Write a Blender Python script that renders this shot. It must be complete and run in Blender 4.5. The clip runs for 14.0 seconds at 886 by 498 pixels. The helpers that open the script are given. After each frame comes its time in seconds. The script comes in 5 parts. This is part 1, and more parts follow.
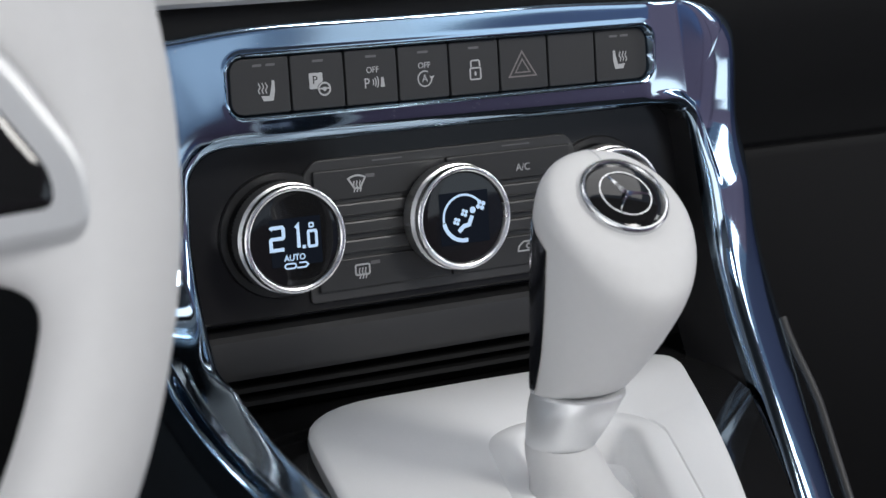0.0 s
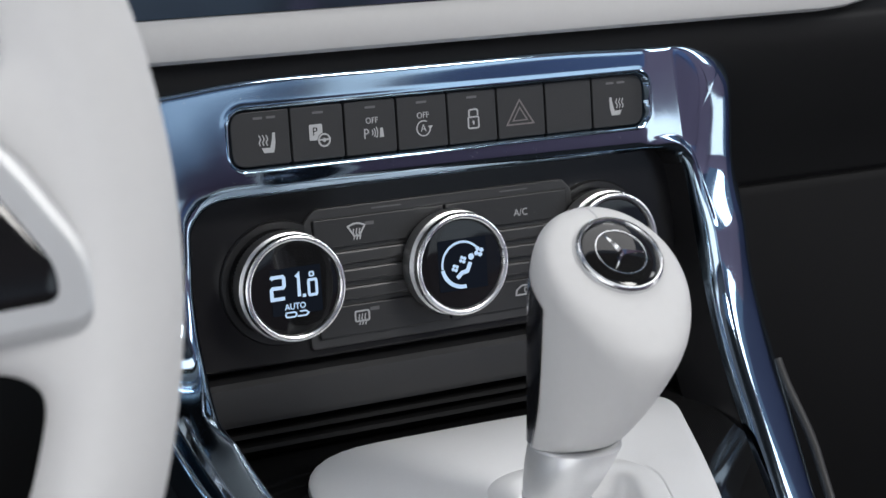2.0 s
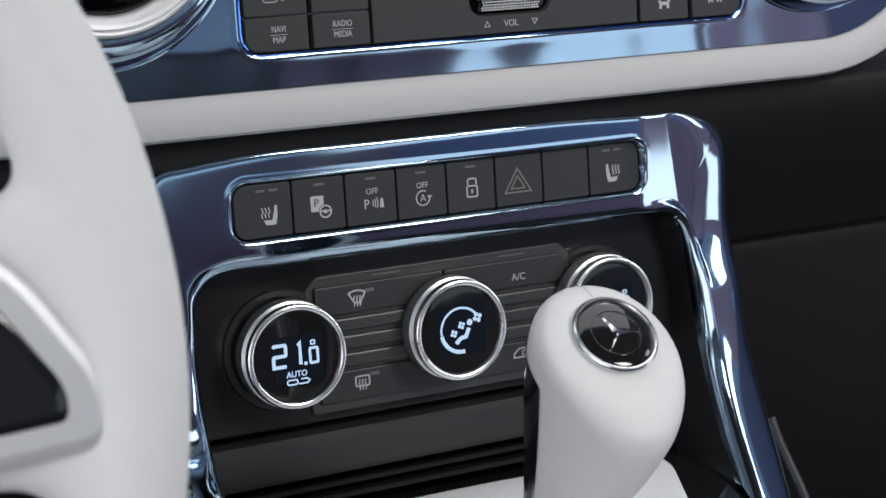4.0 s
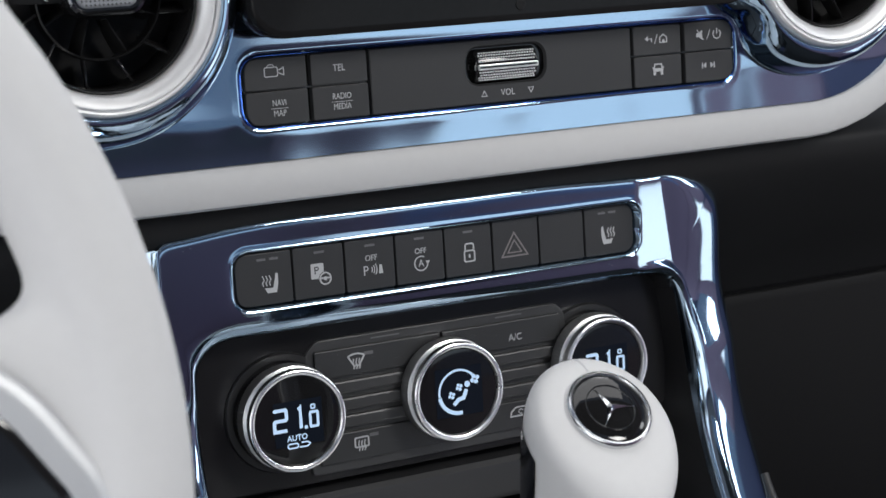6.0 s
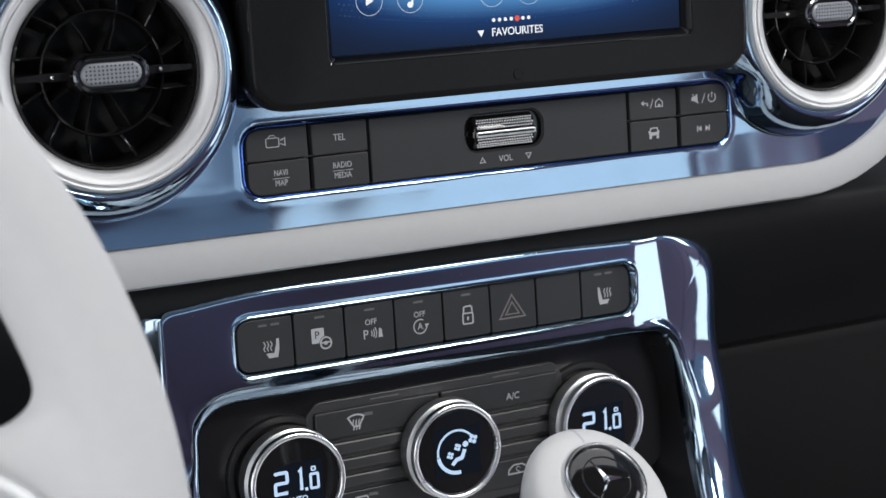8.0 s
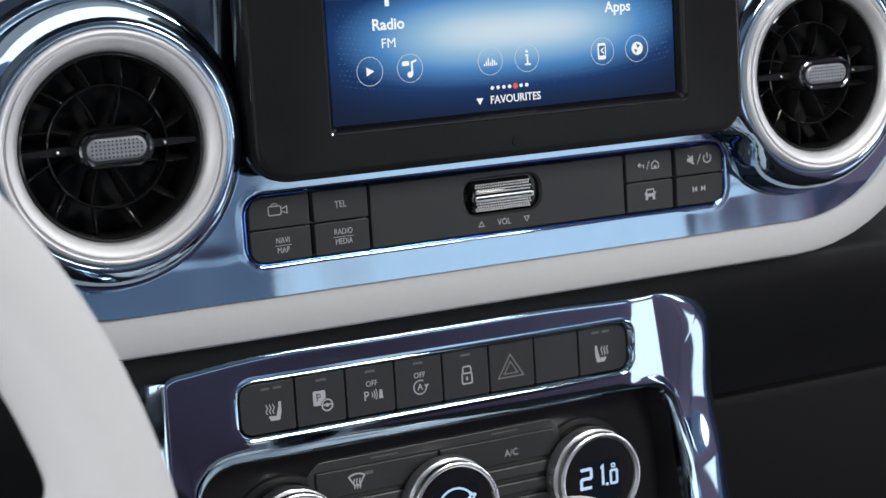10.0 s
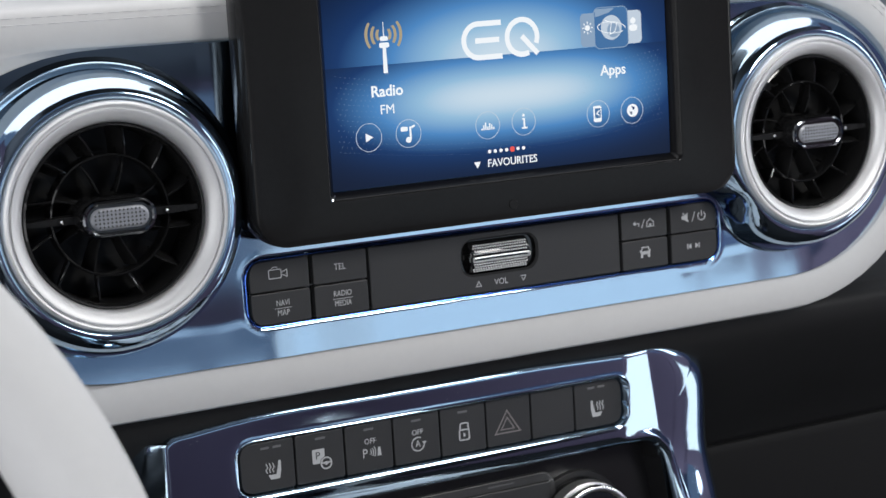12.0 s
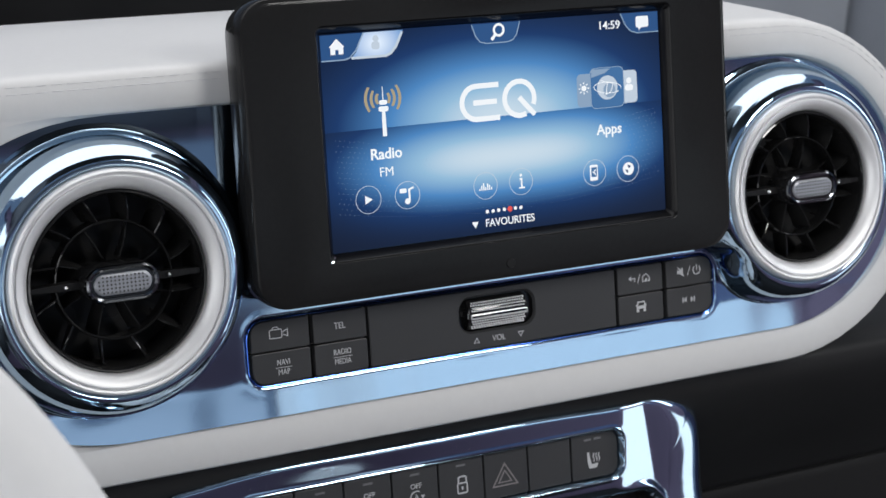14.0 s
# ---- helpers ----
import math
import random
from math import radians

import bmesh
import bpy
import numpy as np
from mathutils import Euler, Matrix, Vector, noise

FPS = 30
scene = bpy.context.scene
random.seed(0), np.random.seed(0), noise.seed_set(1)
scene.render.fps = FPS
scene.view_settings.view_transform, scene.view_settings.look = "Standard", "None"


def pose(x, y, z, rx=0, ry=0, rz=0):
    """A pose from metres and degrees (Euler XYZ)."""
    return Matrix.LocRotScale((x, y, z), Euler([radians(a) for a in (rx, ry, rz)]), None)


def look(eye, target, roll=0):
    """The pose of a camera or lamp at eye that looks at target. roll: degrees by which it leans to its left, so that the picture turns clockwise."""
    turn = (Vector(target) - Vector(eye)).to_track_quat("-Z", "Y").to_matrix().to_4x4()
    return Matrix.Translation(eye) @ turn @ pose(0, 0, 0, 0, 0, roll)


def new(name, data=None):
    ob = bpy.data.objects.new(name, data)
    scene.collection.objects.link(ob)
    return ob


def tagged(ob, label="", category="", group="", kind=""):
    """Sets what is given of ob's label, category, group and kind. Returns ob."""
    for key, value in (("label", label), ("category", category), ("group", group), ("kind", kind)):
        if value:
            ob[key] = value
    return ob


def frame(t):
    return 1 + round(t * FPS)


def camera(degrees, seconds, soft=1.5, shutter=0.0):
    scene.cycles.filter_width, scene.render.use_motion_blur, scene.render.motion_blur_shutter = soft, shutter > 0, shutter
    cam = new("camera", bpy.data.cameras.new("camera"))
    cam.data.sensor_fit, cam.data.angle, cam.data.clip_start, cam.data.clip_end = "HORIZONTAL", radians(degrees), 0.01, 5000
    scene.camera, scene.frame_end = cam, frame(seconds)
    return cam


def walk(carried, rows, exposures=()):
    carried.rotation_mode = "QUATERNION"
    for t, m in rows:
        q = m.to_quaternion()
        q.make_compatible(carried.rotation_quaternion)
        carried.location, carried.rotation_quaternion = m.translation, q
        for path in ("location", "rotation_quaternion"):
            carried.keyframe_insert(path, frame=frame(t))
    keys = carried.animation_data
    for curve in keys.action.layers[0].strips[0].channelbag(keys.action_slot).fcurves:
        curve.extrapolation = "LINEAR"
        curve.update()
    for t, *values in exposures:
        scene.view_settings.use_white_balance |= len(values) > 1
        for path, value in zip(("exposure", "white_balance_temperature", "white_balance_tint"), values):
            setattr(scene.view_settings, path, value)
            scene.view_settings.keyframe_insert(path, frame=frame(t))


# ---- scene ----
cam = camera(28.00, 14.0)
cam.data.dof.use_dof = True
cam.data.dof.focus_distance = 0.685
cam.data.dof.aperture_fstop = 20.0
PATH = [
    (0.0, -0.25800, -0.58056, 0.81960, 68.636, -2.980, -27.132),
    (0.5, -0.25794, -0.58013, 0.82257, 68.625, -2.937, -27.150),
    (1.0, -0.25788, -0.58067, 0.82783, 68.582, -2.930, -27.117),
    (1.5, -0.25832, -0.58079, 0.83508, 68.494, -2.956, -27.121),
    (2.0, -0.25843, -0.58055, 0.84213, 68.429, -2.921, -27.135),
    (2.5, -0.25867, -0.58078, 0.84963, 68.420, -2.946, -27.115),
    (3.0, -0.25860, -0.58008, 0.85661, 68.387, -2.924, -27.129),
    (3.5, -0.25914, -0.58062, 0.86406, 68.408, -2.966, -27.104),
    (5.8, -0.26208, -0.58187, 0.89724, 68.400, -2.907, -27.204),
    (6.0, -0.26208, -0.58190, 0.90008, 68.401, -2.966, -27.192),
    (6.5, -0.26212, -0.58204, 0.90747, 68.393, -2.989, -27.158),
    (7.0, -0.26223, -0.58245, 0.91411, 68.407, -2.954, -27.143),
    (7.5, -0.26305, -0.58187, 0.92067, 68.445, -3.019, -27.184),
    (8.0, -0.26404, -0.58118, 0.92641, 68.506, -3.030, -27.270),
    (8.2, -0.26451, -0.58104, 0.92880, 68.526, -3.047, -27.307),
    (10.3, -0.26782, -0.58042, 0.95561, 68.691, -3.044, -27.489),
    (10.5, -0.26810, -0.58047, 0.95817, 68.699, -3.087, -27.503),
    (11.0, -0.26835, -0.58023, 0.96472, 68.687, -3.120, -27.499),
    (11.5, -0.26910, -0.58036, 0.97109, 68.738, -3.123, -27.529),
    (12.0, -0.26953, -0.58024, 0.97634, 68.820, -3.117, -27.557),
    (12.5, -0.27065, -0.58060, 0.98200, 68.918, -3.131, -27.610),
    (13.0, -0.27103, -0.58037, 0.98796, 68.931, -3.133, -27.636),
    (13.5, -0.27143, -0.58019, 0.99397, 68.972, -3.146, -27.649),
    (14.0, -0.27184, -0.57998, 1.00012, 68.962, -3.147, -27.673),
]
walk(cam, [(t, pose(x, y, z, rx, ry, rz)) for t, x, y, z, rx, ry, rz in PATH])

# the car's dash frame: x across, y into the dash, z up along the display; it leans back by LEAN degrees
LEAN = 14.0
DASH = pose(0, 0, 0.75, -LEAN)

# ---- world and light ----
world = bpy.data.worlds.new("hall")
scene.world = world
world.use_nodes = True
bg = world.node_tree.nodes["Background"]
bg.inputs["Color"].default_value = (0.50, 0.68, 1.0, 1)
bg.inputs["Strength"].default_value = 0.27


def area_lamp(name, eye, target, width, height, watts, colour=(1, 1, 1)):
    """An unseen soft lamp, added and sized for its light and reflections."""
    data = bpy.data.lights.new(name, "AREA")
    data.shape, data.size, data.size_y, data.energy, data.color = "RECTANGLE", width, height, watts, colour
    ob = new(name, data)
    ob.matrix_world = look(eye, target)
    return ob


# Added low lamp; its reflection whitens the surround's corner.
area_lamp("added_low_side_light", (0.88, -0.40, 0.395), (0.0, -0.36, 0.395), 0.26, 0.33, 0.42, (1.0, 0.98, 0.97))
area_lamp("passenger_window_light", (0.88, -0.36, 0.98), (0.0, -0.30, 0.70), 0.13, 0.50, 1.3, (0.95, 0.98, 1.0))
area_lamp("rear_side_window_light", (0.88, -1.43, 0.985), (0.0, -1.23, 0.95), 1.12, 0.40, 1.28, (0.78, 0.91, 1.0))
# Added fill lamp on the driver's side, out of view.
area_lamp("added_driver_side_light", (-0.78, -0.52, 0.85), (0.0, -0.45, 0.75), 0.8, 0.84, 4.0, (1.0, 0.99, 0.98))
# Added fill lamp farther back, for the knob, plate and inner bevel.
area_lamp("added_rear_fill_light", (-0.78, -1.47, 0.80), (0.10, -1.10, 0.76), 0.96, 0.80, 4.4, (1.0, 0.99, 0.98))
area_lamp("rear_window_light", (0.06, -2.15, 1.01), (0.06, 0.0, 0.9), 1.3, 0.15, 0.30, (0.75, 0.87, 1.0))
# Added overhead lamp, placed so that the knob's shadow falls on the plate.
area_lamp("added_overhead_light", (0.48, -0.78, 1.395), (0.05, -0.10, 0.45), 0.28, 0.28, 5.6, (1.0, 0.985, 0.96))
area_lamp("windscreen_light", (0.06, 0.14, 1.27), (0.06, -0.30, 0.55), 1.2, 0.55, 4.2, (1.0, 0.98, 0.965))

# ---- materials ----
def material(name, base, rough, metal=0.0, vary=0.12, grain=900.0, bump=0.0, stain=14.0, rough_vary=0.10, coat=0.0, spec=0.5):
    """A surface with fine grain and broad, faint stains; bump in metres."""
    m = bpy.data.materials.new(name)
    m.use_nodes = True
    n, l = m.node_tree.nodes, m.node_tree.links
    b = n["Principled BSDF"]
    b.inputs["Metallic"].default_value = metal
    b.inputs["Specular IOR Level"].default_value = spec
    b.inputs["Coat Weight"].default_value = coat
    b.inputs["Coat Roughness"].default_value = 0.06
    co = n.new("ShaderNodeTexCoord")
    fine, broad = n.new("ShaderNodeTexNoise"), n.new("ShaderNodeTexNoise")
    fine.inputs["Scale"].default_value, fine.inputs["Detail"].default_value = grain, 3
    broad.inputs["Scale"].default_value, broad.inputs["Detail"].default_value = stain, 4
    l.new(co.outputs["Object"], fine.inputs["Vector"])
    l.new(co.outputs["Object"], broad.inputs["Vector"])
    add = n.new("ShaderNodeMath")
    add.operation = "MULTIPLY_ADD"
    add.inputs[1].default_value, = (0.4,)
    l.new(fine.outputs["Fac"], add.inputs[0])
    l.new(broad.outputs["Fac"], add.inputs[2])
    ramp = n.new("ShaderNodeMapRange")
    ramp.inputs["From Min"].default_value, ramp.inputs["From Max"].default_value = 0.4, 1.0
    ramp.inputs["To Min"].default_value, ramp.inputs["To Max"].default_value = 1 - vary, 1 + vary * 0.5
    l.new(add.outputs[0], ramp.inputs["Value"])
    mix = n.new("ShaderNodeVectorMath")
    mix.operation = "SCALE"
    mix.inputs[0].default_value = base
    l.new(ramp.outputs["Result"], mix.inputs["Scale"])
    l.new(mix.outputs["Vector"], b.inputs["Base Color"])
    rr_ = n.new("ShaderNodeMapRange")
    rr_.inputs["From Min"].default_value, rr_.inputs["From Max"].default_value = 0.3, 0.7
    rr_.inputs["To Min"].default_value, rr_.inputs["To Max"].default_value = rough * (1 - rough_vary), rough * (1 + rough_vary)
    l.new(broad.outputs["Fac"], rr_.inputs["Value"])
    l.new(rr_.outputs["Result"], b.inputs["Roughness"])
    if bump:
        bp = n.new("ShaderNodeBump")
        bp.inputs["Strength"].default_value, bp.inputs["Distance"].default_value = 0.6, bump
        l.new(fine.outputs["Fac"], bp.inputs["Height"])
        l.new(bp.outputs["Normal"], b.inputs["Normal"])
    return m


def leather(name, base, rough=0.42):
    """Grained hide: small cells with soft creases."""
    m = material(name, base, rough, vary=0.05, grain=300.0, stain=9.0)
    n, l = m.node_tree.nodes, m.node_tree.links
    co = n.new("ShaderNodeTexCoord")
    cells = n.new("ShaderNodeTexVoronoi")
    cells.feature = "DISTANCE_TO_EDGE"
    cells.inputs["Scale"].default_value = 1150.0
    wob = n.new("ShaderNodeTexNoise")
    wob.inputs["Scale"].default_value = 420.0
    l.new(co.outputs["Object"], cells.inputs["Vector"])
    l.new(co.outputs["Object"], wob.inputs["Vector"])
    add = n.new("ShaderNodeMath")
    l.new(cells.outputs["Distance"], add.inputs[0])
    l.new(wob.outputs["Fac"], add.inputs[1])
    bp = n.new("ShaderNodeBump")
    bp.inputs["Strength"].default_value, bp.inputs["Distance"].default_value = 0.22, 0.00012
    l.new(add.outputs[0], bp.inputs["Height"])
    l.new(bp.outputs["Normal"], n["Principled BSDF"].inputs["Normal"])
    return m


def glow(name, colour, strength):
    m = bpy.data.materials.new(name)
    m.use_nodes = True
    b = m.node_tree.nodes["Principled BSDF"]
    b.inputs["Base Color"].default_value = (0.003, 0.003, 0.004, 1)
    b.inputs["Roughness"].default_value = 0.12
    b.inputs["Specular IOR Level"].default_value = 0.08
    b.inputs["Emission Color"].default_value = (*colour, 1)
    b.inputs["Emission Strength"].default_value = strength
    return m


WHITE = leather("white_leather", (0.68, 0.678, 0.674), 0.58)
WHITE_SOFT = leather("white_dash_skin", (0.59, 0.588, 0.585), 0.5)
WHITE_PLASTIC = material("white_satin_plastic", (0.90, 0.90, 0.90), 0.40, vary=0.05, grain=1200, bump=0.00002)
BLUE = material("blue_chrome", (0.46, 0.595, 0.73), 0.085, 1.0, vary=0.06, grain=60, stain=5, rough_vary=0.25)
DEEPBLUE = material("deep_blue_chrome", (0.08, 0.18, 0.60), 0.12, 1.0, vary=0.06, grain=60)
CHROME = material("polished_chrome", (0.78, 0.79, 0.80), 0.10, 1.0, vary=0.05, grain=400, rough_vary=0.3)
ALU = material("satin_aluminium", (0.80, 0.80, 0.80), 0.50, 0.72, vary=0.06, grain=1500, bump=0.00001, rough_vary=0.2)
GLOSS = material("piano_black", (0.012, 0.012, 0.0125), 0.06, vary=0.3, rough_vary=0.5)
BLACK = material("black_plastic", (0.014, 0.014, 0.015), 0.42, vary=0.25, grain=1400, bump=0.00003)
GREY = material("dark_grey_plastic", (0.033, 0.033, 0.034), 0.46, vary=0.2, grain=1600, bump=0.00004)
SWITCH = material("soft_touch_grey", (0.0300, 0.0306, 0.0320), 0.48, vary=0.15, grain=2200, bump=0.00002)
RIB = material("slate_plastic", (0.050, 0.050, 0.051), 0.40, vary=0.15, grain=1800, bump=0.00002)
ROLL = material("dark_grey_padding", (0.0150, 0.0152, 0.0157), 0.62, vary=0.15, grain=1100, bump=0.00008, spec=0.25)
SKIN = material("black_dash_skin", (0.0112, 0.0112, 0.0115), 0.62, vary=0.2, grain=1100, bump=0.0001, spec=0.16)
PRINT = material("pale_print", (0.52, 0.53, 0.54), 0.6, vary=0.08)
DARKCHROME = material("dark_chrome", (0.14, 0.145, 0.155), 0.12, 1.0, vary=0.08, grain=400)
GREYTAB = material("grey_metal_tab", (0.30, 0.31, 0.335), 0.42, 0.5, vary=0.08, grain=1500)
STUD = material("bright_stud_metal", (0.90, 0.90, 0.91), 0.35, 0.0, vary=0.05, grain=1500)
STEEL = material("dull_silver_trim", (0.64, 0.65, 0.66), 0.48, 0.45, vary=0.06, grain=1200)
COLLAR = material("satin_collar_metal", (0.82, 0.825, 0.83), 0.36, 0.55, vary=0.05, grain=1300, bump=0.000008)
FAINT = material("faint_print", (0.14, 0.14, 0.145), 0.6, vary=0.1)
THREAD = material("grey_thread", (0.58, 0.58, 0.59), 0.8, vary=0.2, grain=3000)
CLOTH = material("grey_headlining", (0.20, 0.20, 0.21), 0.9, vary=0.15, grain=700, bump=0.0002)
CARPET = material("black_carpet", (0.015, 0.015, 0.016), 0.95, vary=0.3, grain=500, bump=0.001)
DOORGREY = material("pale_grey_door_trim", (0.55, 0.58, 0.63), 0.6, vary=0.1, grain=600)
# Tints of unseen panels, chosen for what the chrome reflects.
REFLECT_BLUE = material("blue_for_reflections", (0.16, 0.22, 0.42), 0.6, vary=0.12, grain=600)
REFLECT_MAUVE = material("mauve_for_reflections", (0.25, 0.18, 0.26), 0.6, vary=0.12, grain=600, bump=0.0001)
REFLECT_NAVY = material("navy_for_reflections", (0.048, 0.056, 0.125), 0.6, vary=0.12, grain=600)
LCD_WHITE = glow("lit_white", (0.92, 0.96, 1.0), 0.95)
LCD_ICE = glow("lit_ice_blue", (0.55, 0.74, 1.0), 0.95)
LCD_DIM = glow("lit_dim_field", (0.10, 0.15, 0.25), 0.045)
LCD_RED = glow("lit_red", (0.9, 0.12, 0.10), 0.8)
LCD_PALE = glow("lit_pale_blue", (0.42, 0.60, 0.85), 0.6)
LCD_AMBER = glow("lit_sand", (0.75, 0.62, 0.40), 0.55)
LCD_SHADE = glow("lit_navy", (0.02, 0.07, 0.22), 0.6)


def screen_picture():
    """The lit picture of the display: two halves that brighten towards their middle, metres from its lower left corner."""
    m = bpy.data.materials.new("display_picture")
    m.use_nodes = True
    n, l = m.node_tree.nodes, m.node_tree.links
    b = n["Principled BSDF"]
    b.inputs["Base Color"].default_value = (0.003, 0.003, 0.004, 1)
    b.inputs["Roughness"].default_value = 0.12
    b.inputs["Specular IOR Level"].default_value = 0.08
    co, sep = n.new("ShaderNodeTexCoord"), n.new("ShaderNodeSeparateXYZ")
    l.new(co.outputs["Object"], sep.inputs[0])

    def op(kind, a, c=0.0, d=0.0):
        k = n.new("ShaderNodeMath")
        k.operation = kind
        for s, v in zip(k.inputs, (a, c, d)):
            if isinstance(v, float):
                s.default_value = v
            else:
                l.new(v, s)
        return k.outputs[0]

    def blob(cx, cz, wx, wz, flat_x):
        dx = op("MULTIPLY", op("SUBTRACT", sep.outputs["X"], cx), 1.0 / wx)
        dz = op("MULTIPLY", op("SUBTRACT", sep.outputs["Z"], cz), 1.0 / wz)
        return op("POWER", 2.718, op("MULTIPLY", op("ADD", op("POWER", op("ABSOLUTE", dx), flat_x), op("MULTIPLY", dz, dz)), -1.0))

    low = blob(0.080, 0.0308, 0.067, 0.0172, 3.0)
    high = blob(0.077, 0.0460, 0.058, 0.0260, 2.2)
    up = op("GREATER_THAN", sep.outputs["Z"], 0.0466)
    fac = op("MULTIPLY", op("ADD", op("MULTIPLY", high, up), op("MULTIPLY", low, op("SUBTRACT", 1.0, up))), 1.0)
    ramp = n.new("ShaderNodeValToRGB")
    stops = ((0.0, (0.0035, 0.008, 0.024)), (0.20, (0.0065, 0.032, 0.118)), (0.50, (0.062, 0.205, 0.455)), (0.80, (0.25, 0.43, 0.60)), (1.0, (0.50, 0.61, 0.70)))
    for k, (at, c) in enumerate(stops):
        e = ramp.color_ramp.elements[k] if k < 2 else ramp.color_ramp.elements.new(at)
        e.position, e.color = at, (*c, 1)
    ramp.color_ramp.elements[0].position, ramp.color_ramp.elements[0].color = 0.0, (*stops[0][1], 1)
    l.new(fac, ramp.inputs["Fac"])
    l.new(ramp.outputs["Color"], b.inputs["Emission Color"])
    b.inputs["Emission Strength"].default_value = 1.15
    return m

# ---- builders ----
BASE = {}


def thing(name, base, label, category, group="", kind=""):
    """A top-level thing: an Empty at its base, given in the dash frame."""
    ob = new(name)
    ob.matrix_world = DASH @ Matrix.Translation(base)
    BASE[ob.name] = Vector(base)
    return tagged(ob, label, category, group, kind)


def part(name, bm, mat, parent, label="", smooth=True, sharp=35):
    """Links a bmesh, in the dash frame, as one mesh under a thing or a part."""
    me = bpy.data.meshes.new(name)
    bmesh.ops.translate(bm, verts=bm.verts, vec=-BASE[parent.name])
    bmesh.ops.recalc_face_normals(bm, faces=bm.faces)
    for f in bm.faces:
        f.smooth = smooth
    if smooth:
        for e in bm.edges:
            e.smooth = not (len(e.link_faces) == 2 and e.calc_face_angle(0.0) > radians(sharp))
        for f in bm.faces:
            if len(f.verts) > 6:
                f.smooth = False
                for e in f.edges:
                    e.smooth = False
    bm.to_mesh(me)
    bm.free()
    me.materials.append(mat)
    ob = new(name, me)
    ob.parent = parent
    BASE[ob.name] = BASE[parent.name]
    return tagged(ob, label) if label else ob


def structure(name, bm, mat, label, category, frame_matrix=None, smooth=True):
    me = bpy.data.meshes.new(name)
    bmesh.ops.recalc_face_normals(bm, faces=bm.faces)
    for f in bm.faces:
        f.smooth = smooth
    if smooth:
        for e in bm.edges:
            e.smooth = not (len(e.link_faces) == 2 and e.calc_face_angle(0.0) > radians(35))
    bm.to_mesh(me)
    bm.free()
    me.materials.append(mat)
    ob = new(name, me)
    if frame_matrix is not None:
        ob.matrix_world = frame_matrix
    BASE[ob.name] = Vector((0, 0, 0))
    return tagged(ob, label, category, kind="structure")


def join(*parts):
    """Several bmeshes as one."""
    out = bmesh.new()
    for bm in parts:
        vs = [out.verts.new(v.co) for v in bm.verts]
        bm.verts.index_update()
        for f in bm.faces:
            out.faces.new([vs[v.index] for v in f.verts])
        bm.free()
    return out


def loft(loops, ring=True, cap0=False, cap1=False, close=False):
    """Quads between loops of points; ring: each loop closes on itself; close: the last loop joins the first."""
    bm = bmesh.new()
    rows = [[bm.verts.new(p) for p in loop] for loop in loops]
    pairs = list(zip(rows, rows[1:])) + ([(rows[-1], rows[0])] if close else [])
    n = len(rows[0])
    for a, b in pairs:
        for k in range(n if ring else n - 1):
            bm.faces.new((a[k], a[(k + 1) % n], b[(k + 1) % n], b[k]))
    if cap0:
        bm.faces.new(rows[0])
    if cap1:
        bm.faces.new(rows[-1])
    return bm


def rr(cx, cz, w, h, r, n=6):
    """A rounded rectangle in x, z."""
    r = max(min(r, w / 2 - 1e-5, h / 2 - 1e-5), 1e-5)
    out = []
    for sx, sz, a0 in ((1, 1, 0), (-1, 1, 90), (-1, -1, 180), (1, -1, 270)):
        for k in range(n + 1):
            a = radians(a0 + 90 * k / n)
            out.append((cx + sx * (w / 2 - r) + r * math.cos(a), cz + sz * (h / 2 - r) + r * math.sin(a)))
    return out


def slab(cx, cz, w, h, r, y0, y1, b=0.0006, n=6):
    """A rounded plate that faces the cabin at y0, with softened edges, back at y1."""
    def at(y, d):
        return [(x, y, z) for x, z in rr(cx, cz, w - 2 * d, h - 2 * d, r - d, n)]
    return loft([at(y1, 0), at(y0 + b, 0), at(y0 + 0.3 * b, 0.3 * b), at(y0, b)], cap0=True, cap1=True)


def shaped(corners, radii, n=5):
    """A polygon in the plane with its corners rounded."""
    out = []
    c = [Vector(p) for p in corners]
    for k, p in enumerate(c):
        a, b = (c[k - 1] - p), (c[(k + 1) % len(c)] - p)
        r = radii[k] if isinstance(radii, (list, tuple)) else radii
        d = min(r, a.length * 0.48, b.length * 0.48)
        p0, p1 = p + a.normalized() * d, p + b.normalized() * d
        for j in range(n + 1):
            t = j / n
            out.append(p0 * (1 - t) ** 2 + p * (2 * t * (1 - t)) + p1 * t * t)
    return out


def inset(points, d):
    """A convex-ish outline moved inwards by d."""
    out, m = [], len(points)
    area = sum(points[k].x * points[(k + 1) % m].y - points[(k + 1) % m].x * points[k].y for k in range(m))
    s = 1 if area > 0 else -1
    for k, p in enumerate(points):
        t = (points[(k + 1) % m] - points[k - 1]).normalized()
        out.append(p + Vector((-t.y, t.x)) * d * s)
    return out


def plate(points, y0, y1, b=0.0006):
    """A plate of any outline in x, z, facing the cabin."""
    def at(y, d):
        return [(p.x, y, p.y) for p in inset(points, d)]
    return loft([at(y1, 0), at(y0 + b, 0), at(y0 + 0.3 * b, 0.3 * b), at(y0, b)], cap0=True, cap1=True)


